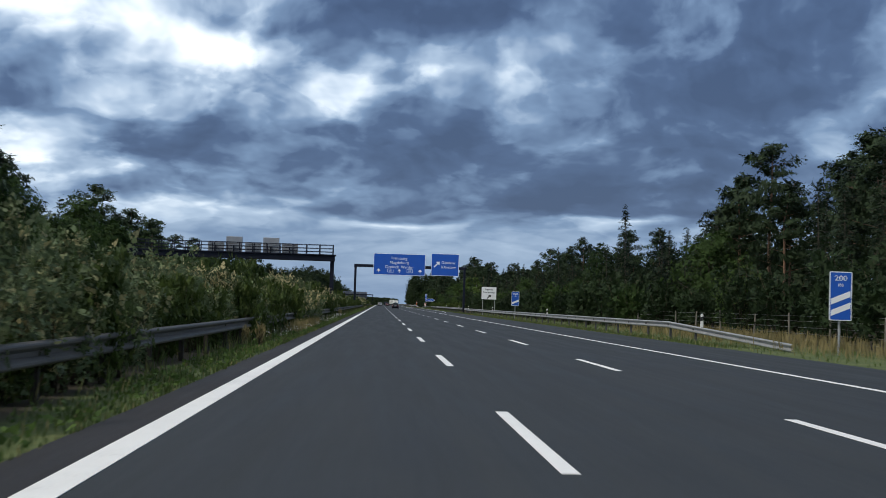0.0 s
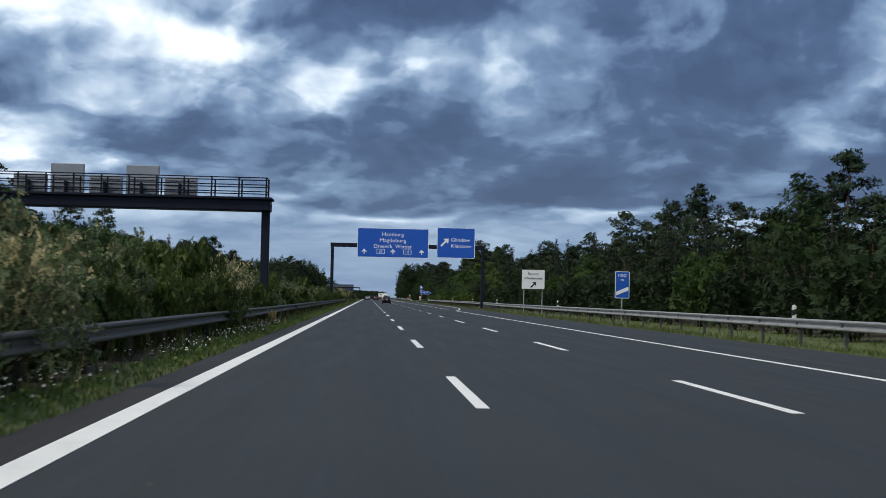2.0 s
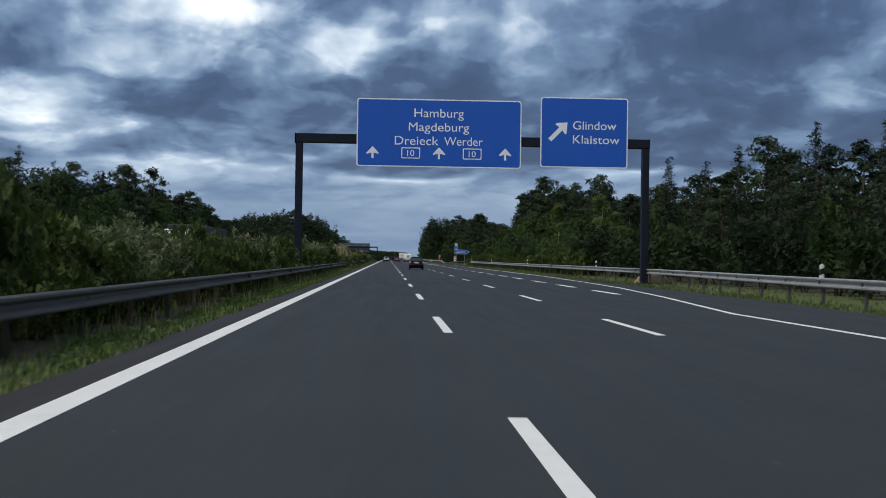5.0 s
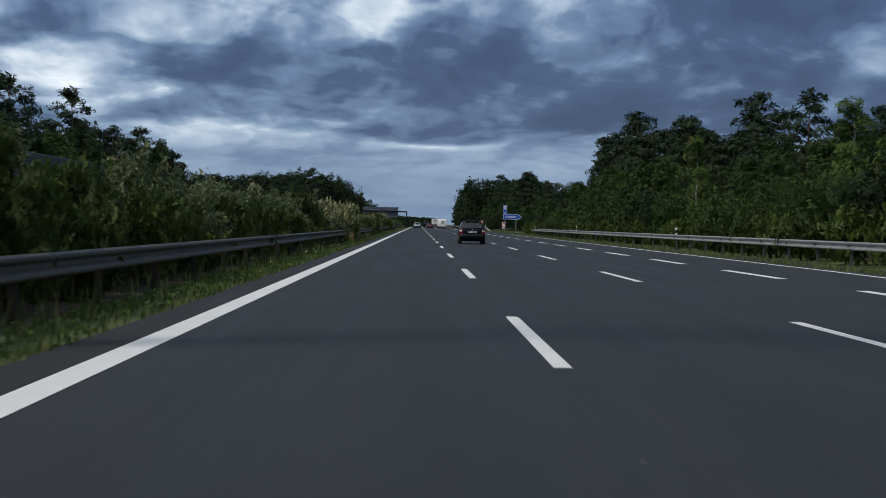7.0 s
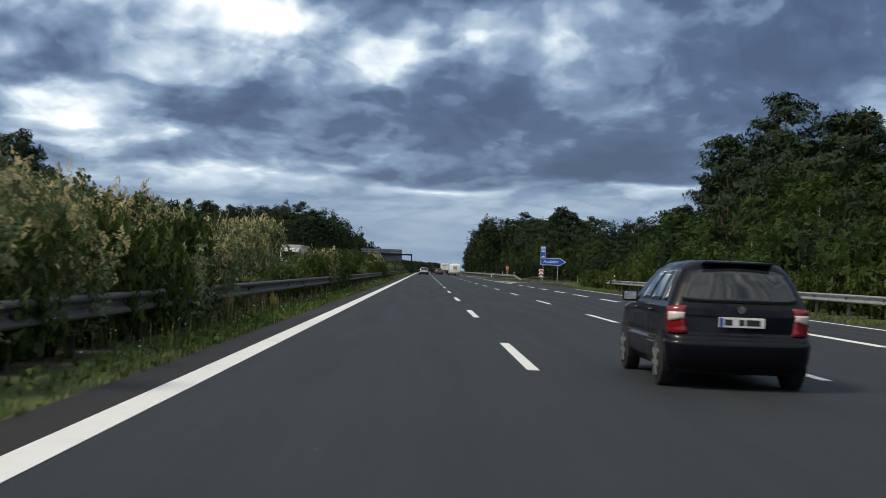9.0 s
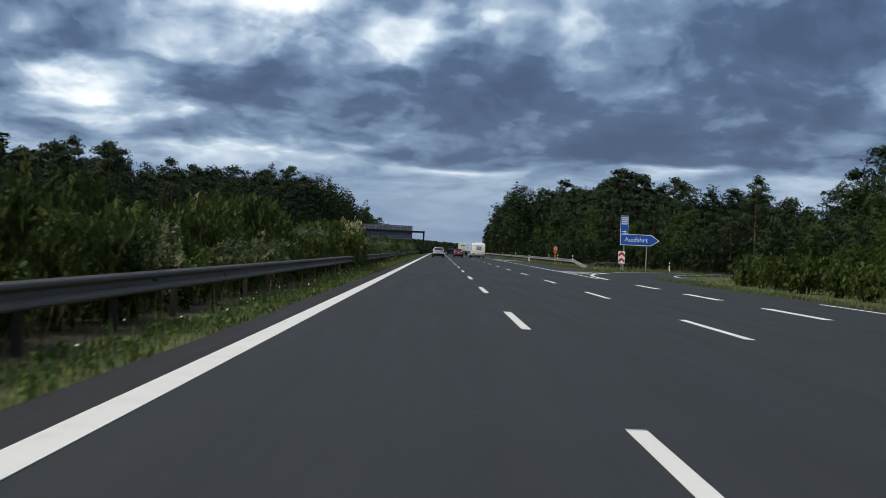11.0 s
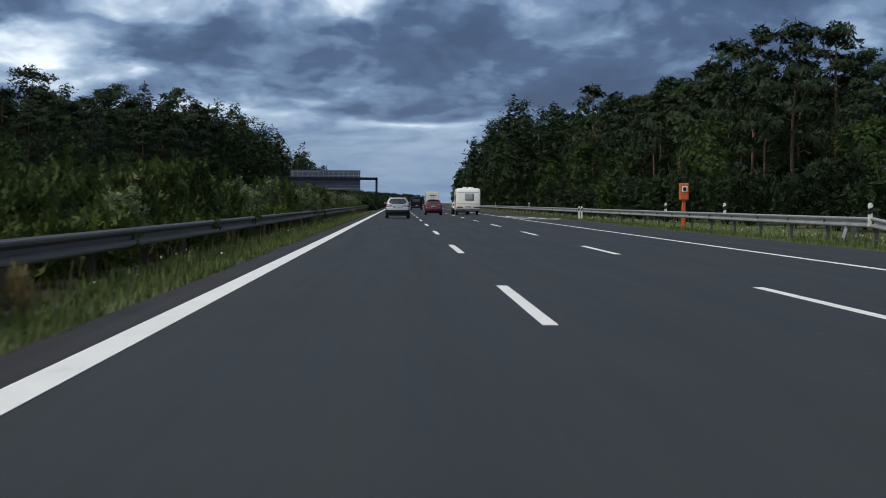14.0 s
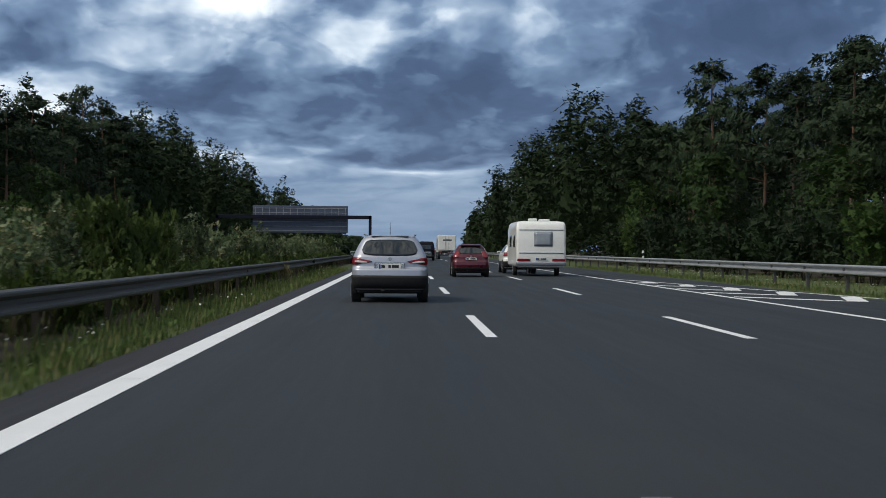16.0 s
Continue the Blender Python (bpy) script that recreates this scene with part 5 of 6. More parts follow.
def distance_beacon(x, s, bars, words, hei, base):
    """A blue exit countdown board with slanting white bars."""
    b = thing("exit_beacon", "blue exit countdown board with slanting white bars", "road sign", "exit beacons", road_pose(x, s))
    tube_post(b, 0.42, 0.1, base + hei - 0.1)
    p = sign_panel(b, 0.0, base, 0.84, hei, M_SIGN_BLUE, 0.05, rim=0.035)
    for k in range(bars):
        z = base + 0.16 + 0.42 * k
        plate("slanting_bar", [(0.06, z), (0.78, z + 0.3), (0.78, z + 0.52), (0.06, z + 0.22)], 0.003, M_SIGN_WHITE, p, pose(0, -0.012, 0))
    writing(words, 0.27, 0.42, base + hei - 0.33, -0.013, M_SIGN_WHITE, p, 0.46, True)
    writing("m", 0.24, 0.42, base + hei - 0.55, -0.013, M_SIGN_WHITE, p, 0.18, True)
    return b


distance_beacon(16.3, 36.0, 2, "200", 1.8, 1.22)
distance_beacon(14.27, 130.5, 1, "100", 1.55, 1.5)

# white place sign on two posts
r = thing("resort_sign", "white direction sign with black lettering on two posts", "road sign", m=road_pose(14.95, 181.7))
for x in (0.25, 2.05):
    tube_post(r, x, 0.12, 4.2, 0.05)
p = sign_panel(r, 0.0, 2.35, 2.28, 1.92, M_SIGN_WHITE, 0.06, border=M_SIGN_BLACK, rim=0.035)
writing("Resort", 0.4, 1.14, 3.72, -0.013, M_SIGN_BLACK, p, 1.05, True)
writing("Schwielowsee", 0.36, 1.14, 3.32, -0.013, M_SIGN_BLACK, p, 1.75, True)
plate("arrow", turned([(a * 0.52, b * 0.52) for a, b in slim], 45, 0.88, 2.52), 0.003, M_SIGN_BLACK, p, pose(0, -0.013, 0))

# exit sign with arrow-shaped end, and the services board over it
e = thing("exit_sign", "blue arrow-shaped exit sign on two posts", "road sign", m=road_pose(16.9, 477.4))
for x in (0.4, 2.55):
    tube_post(e, x, 0.12, 3.5 if x > 1 else 5.1, 0.055)
arrow = [(0.0, 2.48), (2.9, 2.48), (3.72, 3.0), (2.9, 3.53), (0.0, 3.53)]
inner = [(0.06, 2.54), (2.88, 2.54), (3.61, 3.0), (2.88, 3.47), (0.06, 3.47)]
p = plate("panel", arrow, 0.05, M_SIGN_BACK, e, label="grey aluminium back")
plate("border", arrow, 0.004, M_SIGN_WHITE, p, pose(0, -0.004, 0))
plate("face", inner, 0.004, M_SIGN_BLUE, p, pose(0, -0.008, 0))
writing("Ausfahrt", 0.62, 1.5, 2.82, -0.013, M_SIGN_WHITE, p, 2.2, True)
q = sign_panel(e, -0.02, 3.56, 0.74, 1.68, M_SIGN_BLUE, 0.04, rim=0.03)
for k in range(4):
    plate("service_bar", rounded(0.56, 0.1, 0.02, 0.07, 4.42 + 0.19 * k), 0.003, M_SIGN_WHITE, q, pose(0, -0.012, 0), "white bar of unreadable writing")
plate("service_arrow", turned([(a * 0.3, b * 0.3) for a, b in slim], 90, 0.12, 3.75), 0.003, M_SIGN_WHITE, q, pose(0, -0.012, 0))

# red and white chevron board in the nose
c = thing("chevron_board", "red and white chevron board in the exit nose", "road sign", m=road_pose(16.62, 476.2))
tube_post(c, 0.32, 0.08, 1.2)
p = sign_panel(c, 0.0, 0.74, 0.64, 1.14, M_SIGN_WHITE, 0.03, rim=0.02)
for k in range(2):
    z = 0.8 + 0.54 * k
    plate("red_chevron", [(0.03, z), (0.32, z + 0.26), (0.61, z), (0.61, z + 0.24), (0.32, z + 0.5), (0.03, z + 0.24)], 0.003, M_RED_FILM, p, pose(0, -0.012, 0))


def delineator(x, s, on_rail=True, group="delineator posts"):
    """A white roadside marker post with a black slanting band and a reflector."""
    t = thing("delineator_post", "white marker post with a black band" + (" above the guardrail" if on_rail else " in the grass"), "marker post", group, road_pose(x, s))
    h, foot = (1.32, 0.6) if on_rail else (1.05, -0.08)
    o = [(-0.06, foot), (0.06, foot), (0.055, h - 0.05), (0.0, h), (-0.055, h - 0.05)]
    body = plate("post", o, 0.1, M_POST_WHITE, t)
    plate("black_band", [(-0.064, h - 0.36), (0.064, h - 0.31), (0.064, h - 0.13), (-0.064, h - 0.18)], 0.108, M_SIGN_BLACK, body, pose(0, -0.004, 0))
    plate("reflector", rounded(0.05, 0.15, 0.01, -0.025, h - 0.32), 0.004, M_CHROME, body, pose(0, -0.01, 0))
    return t


for s in (49.0, 98.5, 151.5, 198.0):
    delineator(rail_right(s) + 0.115 + max(0, 60 - s) * 0.075, s)
for s in (254.0, 302.0, 352.0, 398.0):
    delineator(16.065, s)
for s in (494.0, 511.5, 524.0, 596.5, 646.0):
    delineator(14.265, s)
delineator(24.1, 491.0, False)
for s in (551.9, 553.3):
    delineator(13.72, s, False)

# wildlife fence along the wood
fence = thing("wildlife_fence", "weathered wooden posts with thin wires along the wood", "fence", m=pose(20.2, 28.0, -0.05))
for k in range(13):
    h = 1.62 + 0.08 * math.sin(2.3 * k)
    post = cylinder(0.055, h, 9, at=(0, 0, h / 2 - 0.1), r2=0.045, bevel=0.008)
    part("fence_post", post, M_FENCE, fence, m=pose(0.1 * math.sin(1.7 * k), 6.2 * k, 0, 2.0 * math.sin(5.1 * k), 3.0 * math.cos(3.7 * k), 0))
for z in (0.25, 0.55, 0.85, 1.15, 1.4):
    wire = mesh_of("fence_wire", *tube([(0.06 + 0.1 * math.sin(1.7 * k), 6.2 * k, z) for k in range(13)], [0.006] * 13, 4), M_STEEL)
    put_part("fence_wire", wire, fence)

# emergency telephone
t = thing("emergency_phone", "orange roadside emergency telephone on a post", "emergency phone", m=road_pose(15.0, 523.0))
part("column", box(0.2, 0.16, 1.7, 0.04, (0, 0, 0.8), segments=2), M_ORANGE, t)
hd = part("head", box(0.48, 0.34, 0.9, 0.06, (0, 0, 1.9), segments=2), M_ORANGE, t)
part("speaker_panel", box(0.3, 0.02, 0.3, 0.005, (0, -0.188, 2.04)), M_SIGN_WHITE, hd, "white speaking panel")
part("handset_symbol", box(0.16, 0.012, 0.2, 0.03, (0, -0.2, 2.04)), M_SIGN_BLACK, hd)
part("foot", box(0.6, 0.5, 0.1, 0.02, (0, 0, -0.02)), M_STEEL_DARK, t)

# bare earth heaped round the gantry's foot
heap = []
for i in range(7):
    for j in range(20):
        a, r = j * math.tau / 20, 1.0 - i / 6.5
        heap.append((1.25 * r * math.cos(a), 1.0 * r * math.sin(a), 0.95 * (1 - r * r) + 0.1 * noise.noise((3 * r * math.cos(a), 3 * r * math.sin(a), 0.4)) - 0.05))
rim = [(20 * i + j, 20 * i + (j + 1) % 20, 20 * i + 20 + (j + 1) % 20, 20 * i + 20 + j) for i in range(6) for j in range(20)] + [tuple(range(120, 140)), tuple(range(20))[::-1]]
mound = new("earth_mound", mesh_of("earth_mound", heap, rim, simple("dry_earth", (0.23, 0.18, 0.12), 0.95, 0.0, 0.35, 3.0, 0.6, 25, dirt=(0.14, 0.12, 0.05)), True))
mound.matrix_basis = pose(16.55, 235.6, ground_height(16.55, 235.6) - 0.02)
tagged(mound, "low mound of dry earth behind the guardrail", "mound")


# ------------------------------------------------------------------ vehicles
class Shell:
    """A car body as a stack of rounded plan outlines; any patch of its skin can be taken out as a part."""

    def __init__(self, rows):
        # rows of height, half width, rear y, front y, rear corner radius, front corner radius
        self.rows = np.array(rows, float)
        self.z0, self.z1 = self.rows[0, 0], self.rows[-1, 0]

    def ring(self, z, off=0.0):
        hw, y0, y1, rr, rf = (float(np.interp(z, self.rows[:, 0], self.rows[:, k])) for k in range(1, 6))
        hw, y0, y1 = hw + off, y0 - off, y1 + off
        rr, rf = min(rr, hw * 0.95), min(rf, hw * 0.95)
        out = []
        for k in range(13):  # rear, from left to right, slightly bowed
            f = -1 + 2 * k / 12
            out.append((f * (hw - rr), y0 + 0.05 * f * f))
        for k in range(1, 8):
            a = radians(90 * k / 8)
            out.append((hw - rr + rr * math.sin(a), y0 + 0.05 + (rr) * (1 - math.cos(a))))
        for k in range(21):
            f = k / 20
            bow = 0.02 * math.sin(math.pi * f)
            out.append((hw - 0.02 + bow, y0 + 0.05 + rr + (y1 - rf - y0 - 0.05 - rr) * f))
        for k in range(1, 8):
            a = radians(90 * k / 8)
            out.append((hw - rf + rf * math.cos(a) - 0.02, y1 - rf + rf * math.sin(a)))
        for k in range(9):
            f = 1 - 2 * k / 8
            out.append((f * (hw - rf), y1))
        left = [(-x, y) for x, y in out[13:48]][::-1]
        return [(x, y, z) for x, y in out + left]

    def body(self, levels=26, crown=0.05):
        zs = np.unique(np.r_[self.rows[:, 0], np.linspace(self.z0, self.z1, levels)])
        rings = [self.ring(float(z)) for z in zs]
        n = len(rings[0])
        verts = [p for r_ in rings for p in r_]
        faces = [(i * n + k, i * n + (k + 1) % n, (i + 1) * n + (k + 1) % n, (i + 1) * n + k) for i in range(len(zs) - 1) for k in range(n)]
        top = rings[-1]
        cx = sum(p[0] for p in top) / n
        cy = sum(p[1] for p in top) / n
        m = len(verts)
        verts += [(cx + (x - cx) * 0.75, cy + (y - cy) * 0.8, z + crown * 0.7) for x, y, z in top] + [(cx, cy, self.z1 + crown)]
        o = (len(zs) - 1) * n
        faces += [(o + k, o + (k + 1) % n, m + (k + 1) % n, m + k) for k in range(n)] + [(m + k, m + (k + 1) % n, m + n) for k in range(n)]
        faces.append(tuple(range(n))[::-1])
        return verts, faces

    def patch(self, k0, k1, za, zb, off=0.008, rows=7, slant=0.0, trim=None):
        """The skin between two places on the outline and two heights, lifted off by a few millimetres, as a closed piece."""
        n = len(self.ring(self.z0))
        ks = list(range(k0, k1 + 1))
        verts, faces = [], []
        for layer in (off, -0.01):
            for j in range(rows + 1):
                for i, k in enumerate(ks):
                    f = i / max(1, len(ks) - 1)
                    lo, hi = (trim(f) if trim else (za, zb))
                    z = lo + (hi - lo) * j / rows
                    verts.append(self.ring(z, layer)[k % n])
        c = len(ks)
        m = c * (rows + 1)
        for j in range(rows):
            for i in range(c - 1):
                a = j * c + i
                faces.append((a, a + 1, a + c + 1, a + c))
        rim = [i for i in range(c)] + [j * c + c - 1 for j in range(1, rows + 1)] + [rows * c + i for i in range(c - 2, -1, -1)] + [j * c for j in range(rows - 1, 0, -1)]
        faces += [(rim[i], rim[i] + m, rim[(i + 1) % len(rim)] + m, rim[(i + 1) % len(rim)]) for i in range(len(rim))]
        return verts, faces




def skin(name, sh, k0, k1, za, zb, mat, parent, label="", **more):
    v, f = sh.patch(k0, k1, za, zb, **more)
    return put_part(name, mesh_of(name, v, f, mat, True), parent, None, label)


def both(name, sh, k0, k1, za, zb, mat, parent, label="", trim=None, **more):
    """The same patch on the right side and, mirrored, on the left."""
    v, f = sh.patch(k0, k1, za, zb, trim=trim, **more)
    a = put_part(name, mesh_of(name, v, f, mat, True), parent, None, label)
    v2 = [(-x, y, z) for x, y, z in v]
    b = put_part(name, mesh_of(name, v2, [q[::-1] for q in f], mat, True), parent, None, label)
    return a, b


def wheel(parent, x, y, r, wid, side):
    bm = cylinder(r, wid, 28, "X", (0, 0, 0), bevel=0.03)
    tyre = part("tyre", bm, M_RUBBER, parent, "black rubber tyre", pose(x, y, r - 0.01), True)
    face = side * (wid / 2 - 0.012)
    part("rim", cylinder(r * 0.66, 0.05, 24, "X", (face, 0, 0), bevel=0.012), M_PLASTIC, tyre, "dark wheel dish")
    bm = cylinder(r * 0.17, 0.03, 16, "X", (face + side * 0.022, 0, 0), bevel=0.006)
    for k in range(7):  # the trim's spokes and their hub
        a = k * math.tau / 7
        box_at = Matrix.Rotation(a, 4, "X") @ Matrix.Translation((face + side * 0.022, 0, r * 0.38)) @ Matrix.Diagonal((0.024, r * 0.17, r * 0.52, 1))
        bmesh.ops.create_cube(bm, size=1.0, matrix=box_at)
    part("wheel_trim", bm, M_RIM, tyre, "silver spoked wheel trim")
    return tyre


def number_plate(parent, y, z, wid=0.52, hei=0.115, lean=0.0):
    p = part("number_plate", box(wid, 0.012, hei, 0.004), M_PLATE, parent, "white number plate", pose(0, y, z, lean, 0, 0))
    part("blue_strip", box(0.04, 0.004, hei * 0.9, 0.001, (-wid / 2 + 0.028, -0.008, 0)), M_PLATE_BLUE, p)
    for k, (x, q) in enumerate(((-0.15, 0.09), (0.0, 0.06), (0.13, 0.16))):
        part("dark_bar", box(q, 0.003, hei * 0.58, 0.001, (x, -0.0075, 0)), M_SIGN_BLACK, p)
    return p


def mirror_pair(parent, sh, y, z, mat):
    for side in (-1, 1):
        x = side * (float(np.interp(z, sh.rows[:, 0], sh.rows[:, 1])) + 0.09)
        m_ = part("door_mirror", box(0.2, 0.1, 0.14, 0.035, segments=2), mat, parent, m=pose(x, y, z, 0, 0, side * 6), smooth=True)
        part("mirror_glass", box(0.16, 0.006, 0.1, 0.003, (0, -0.053, 0)), M_CHROME, m_)


def hatchback(name, label, group, sh, paint_mat, m, spec):
    """A five-door car from its shell and the heights of its glass, lamps and bumper."""
    car = thing(name, label, "car", group, m)
    v, f = sh.body()
    body = put_part("body", mesh_of("body", v, f, paint_mat, True), car)
    wl, wh = spec["window"]
    skin("rear_window", sh, -2, 14, wl, wh, M_GLASS, body, "dark tinted rear window", trim=lambda q: (wl + spec.get("round", 0.06) * abs(2 * q - 1) ** 5, wh - 0.02 * abs(2 * q - 1) ** 2 - 0.04 * abs(2 * q - 1) ** 9))
    sl, shh = spec["side"]
    for a, b in spec["panes"]:
        both("side_window", sh, a, b, sl, shh, M_GLASS, body, "dark side window")
    skin("windscreen", sh, 47, 57, sl + 0.04, shh, M_GLASS, body)
    la, lb = spec["lamp"]
    k0, k1 = spec["lamp_k"]
    both("tail_lamp", sh, k0, k1, la, lb, M_TAIL, body, "red tail lamp", off=0.014, trim=spec.get("lamp_trim"))
    if "lamp_white" in spec:
        a, b = spec["lamp_white"]
        both("clear_lens", sh, *spec.get("white_k", (k0, k1 - 1)), a, b, M_TAIL_WHITE, body, "clear lamp stripe", off=0.02, rows=3, trim=spec.get("white_trim"))
    ba, bb = spec["bumper"]
    vb, fb = sh.patch(-24, 36, ba, bb, off=0.02, rows=5)
    put_part("bumper", mesh_of("bumper", vb, fb, spec.get("bumper_mat", M_PLASTIC), True), body, None, spec.get("bumper_label", ""))
    py, pz, pl = spec["plate"]
    number_plate(body, py, pz, lean=pl)
    part("badge", cylinder(0.045, 0.012, 18, "Y", (0, spec["badge"][0], spec["badge"][1])), M_CHROME, body, "round chrome emblem")
    part("wiper", box(0.42, 0.02, 0.025, 0.006), M_PLASTIC, body, "rear wiper", pose(0.03, spec["wiper"][0], spec["wiper"][1], 0, 3, 0))
    hw = float(sh.rows[:, 1].max())
    r, wid = spec["wheel"]
    for y in spec["axles"]:
        for side in (-1, 1):
            arch = [(r * 1.16 * math.cos(radians(a)), r * 1.16 * math.sin(radians(a))) for a in range(-20, 201, 10)]
            put_part("wheel_arch", mesh_of("wheel_arch", *prism(arch, 0.1), M_PLASTIC), body, pose(side * (hw - 0.045), y, r, 0, 0, 90) @ pose(0, -0.05, 0))
            wheel(car, side * (hw - wid / 2 + 0.012), y, r, wid, side)
    part("underbody", box(hw * 1.7, sh.rows[3, 3] * 0.9, 0.16, 0.04, (0, sh.rows[3, 3] * 0.5, r * 0.85)), M_PLASTIC, car)
    mirror_pair(body, sh, spec["mirror"][0], spec["mirror"][1], spec.get("mirror_mat", paint_mat))
    part("spoiler", box(hw * spec.get("lip", 1.16), 0.14, 0.03, 0.012, (0, 0.02, 0), segments=2), paint_mat, body, m=pose(0, spec["spoiler"][0], spec["spoiler"][1], -8, 0, 0), smooth=True)
    part("aerial", cylinder(0.008, 0.32, 8, at=(0, 0, 0.16), r2=0.003), M_PLASTIC, body, m=pose(0, spec["aerial"][0], spec["aerial"][1], 20, 0, 0))
    part("exhaust", cylinder(0.03, 0.2, 12, "Y", (hw * 0.1 - 0.25, 0.16, 0.3)), M_STEEL_DARK, car)
    return car, body


# silver crossover in the camera's lane
suv = Shell([(0.30, 0.80, 0.12, 4.18, 0.2, 0.3), (0.42, 0.875, 0.03, 4.28, 0.25, 0.35), (0.62, 0.89, 0.0, 4.31, 0.25, 0.4), (0.78, 0.89, 0.02, 4.28, 0.25, 0.45), (0.84, 0.885, 0.09, 4.24, 0.25, 0.45),
             (0.98, 0.88, 0.10, 4.14, 0.26, 0.45), (1.08, 0.865, 0.12, 3.6, 0.26, 0.4), (1.14, 0.845, 0.16, 3.1, 0.26, 0.35), (1.3, 0.77, 0.27, 2.85, 0.24, 0.3), (1.46, 0.68, 0.36, 2.6, 0.22, 0.3), (1.55, 0.60, 0.42, 2.42, 0.2, 0.3)])
silver, sb = hatchback("silver_crossover", "silver crossover car with dark lower bumper", "cars on the road", suv, M_SILVER, pose(-0.13, 551.6, 0.0),
                       dict(window=(1.10, 1.48), round=0.14, side=(1.12, 1.46), panes=((21, 25), (26, 31), (32, 37)), lamp=(0.88, 1.12), lamp_k=(10, 20), lamp_trim=lambda f: (0.90 - 0.02 * f + 0.05 * (1 - f) ** 4, 0.97 + 0.14 * f ** 0.7 - 0.03 * f * f),
                            lamp_white=(0.92, 1.0), white_k=(11, 16), white_trim=lambda f: (0.925 + 0.02 * f, 0.955 + 0.09 * f - 0.07 * f * f), bumper=(0.33, 0.64), bumper_label="black lower bumper", plate=(0.045, 0.85, -4), badge=(0.105, 1.02), wiper=(0.165, 1.13),
                            wheel=(0.345, 0.22), axles=(0.72, 3.35), mirror=(2.75, 1.13), mirror_mat=M_GREY, spoiler=(0.47, 1.565), lip=1.0, aerial=(0.75, 1.6)))
for side in (-1, 1):
    part("roof_rail", box(0.045, 1.9, 0.045, 0.015, (side * 0.6, 1.5, 1.6), segments=2), M_CHROME, sb, "silver roof rail")
part("number_plate_recess", box(0.72, 0.02, 0.2, 0.03, (0, 0.07, 0.85), segments=2), M_CHROME, sb, "bright plate surround")

# black hatchback in the middle lane
hatch = Shell([(0.22, 0.76, 0.10, 3.86, 0.2, 0.3), (0.34, 0.805, 0.03, 3.93, 0.22, 0.35), (0.52, 0.822, 0.0, 3.96, 0.24, 0.4), (0.60, 0.822, 0.02, 3.95, 0.24, 0.42), (0.64, 0.815, 0.08, 3.92, 0.22, 0.42),
               (0.84, 0.82, 0.09, 3.78, 0.2, 0.42), (0.93, 0.81, 0.10, 3.2, 0.2, 0.35), (0.98, 0.79, 0.12, 2.9, 0.2, 0.3), (1.2, 0.70, 0.22, 2.55, 0.2, 0.28), (1.35, 0.62, 0.30, 2.25, 0.2, 0.28), (1.43, 0.54, 0.36, 2.0, 0.2, 0.28)])
black, bb_ = hatchback("black_hatchback", "black five-door hatchback with red tail lamps", "cars on the road", hatch, M_BLACK, pose(3.59, 303.9, 0.0, 0, 0, 0),
                       dict(window=(0.985, 1.37), round=0.035, lip=0.98, side=(0.985, 1.33), panes=((21, 23), (24, 29), (30, 35)), lamp=(0.62, 0.96), lamp_k=(12, 18), lamp_trim=lambda f: (0.63, 0.95 - 0.02 * f), lamp_white=(0.75, 0.87),
                            white_trim=lambda f: (0.80 - 0.04 * f, 0.87 - 0.0 * f), bumper=(0.27, 0.56), bumper_mat=M_BLACK, plate=(0.055, 0.77, -3), badge=(0.085, 0.915), wiper=(0.155, 1.02), wheel=(0.3, 0.19), axles=(0.66, 3.12),
                            mirror=(2.5, 1.0), spoiler=(0.35, 1.435), aerial=(0.7, 1.47)))
for side in (-1, 1):
    for k, y in enumerate((1.2, 2.2)):
        part("door_handle", box(0.03, 0.18, 0.03, 0.01, (side * 0.83, y, 0.86)), M_BLACK, bb_)
    part("rubbing_strip", box(0.025, 2.1, 0.05, 0.01, (side * 0.825, 1.85, 0.55)), M_PLASTIC, bb_)

# red compact ahead
compact = Shell([(0.28, 0.76, 0.12, 3.95, 0.2, 0.3), (0.40, 0.83, 0.03, 4.02, 0.26, 0.35), (0.56, 0.85, 0.0, 4.04, 0.28, 0.4), (0.70, 0.85, 0.03, 4.03, 0.28, 0.42), (0.78, 0.845, 0.09, 4.0, 0.28, 0.42),
                 (0.93, 0.84, 0.12, 3.85, 0.28, 0.42), (1.0, 0.825, 0.15, 3.3, 0.28, 0.35), (1.07, 0.80, 0.2, 3.0, 0.28, 0.3), (1.25, 0.71, 0.32, 2.7, 0.26, 0.28), (1.4, 0.62, 0.42, 2.4, 0.24, 0.28), (1.49, 0.53, 0.5, 2.2, 0.22, 0.28)])
hatchback("red_hatchback", "dark red compact car with a sloping tailgate", "cars on the road", compact, M_RED, pose(3.35, 581.0, 0.0),
          dict(window=(1.06, 1.4), side=(1.07, 1.39), panes=((21, 24), (25, 30), (31, 36)), lamp=(0.88, 1.2), lamp_k=(12, 18), bumper=(0.31, 0.42), plate=(0.05, 0.84, -3), badge=(0.12, 0.97), wiper=(0.22, 1.085),
               wheel=(0.31, 0.2), axles=(0.7, 3.2), mirror=(2.6, 1.06), spoiler=(0.42, 1.46), aerial=(0.9, 1.53)))
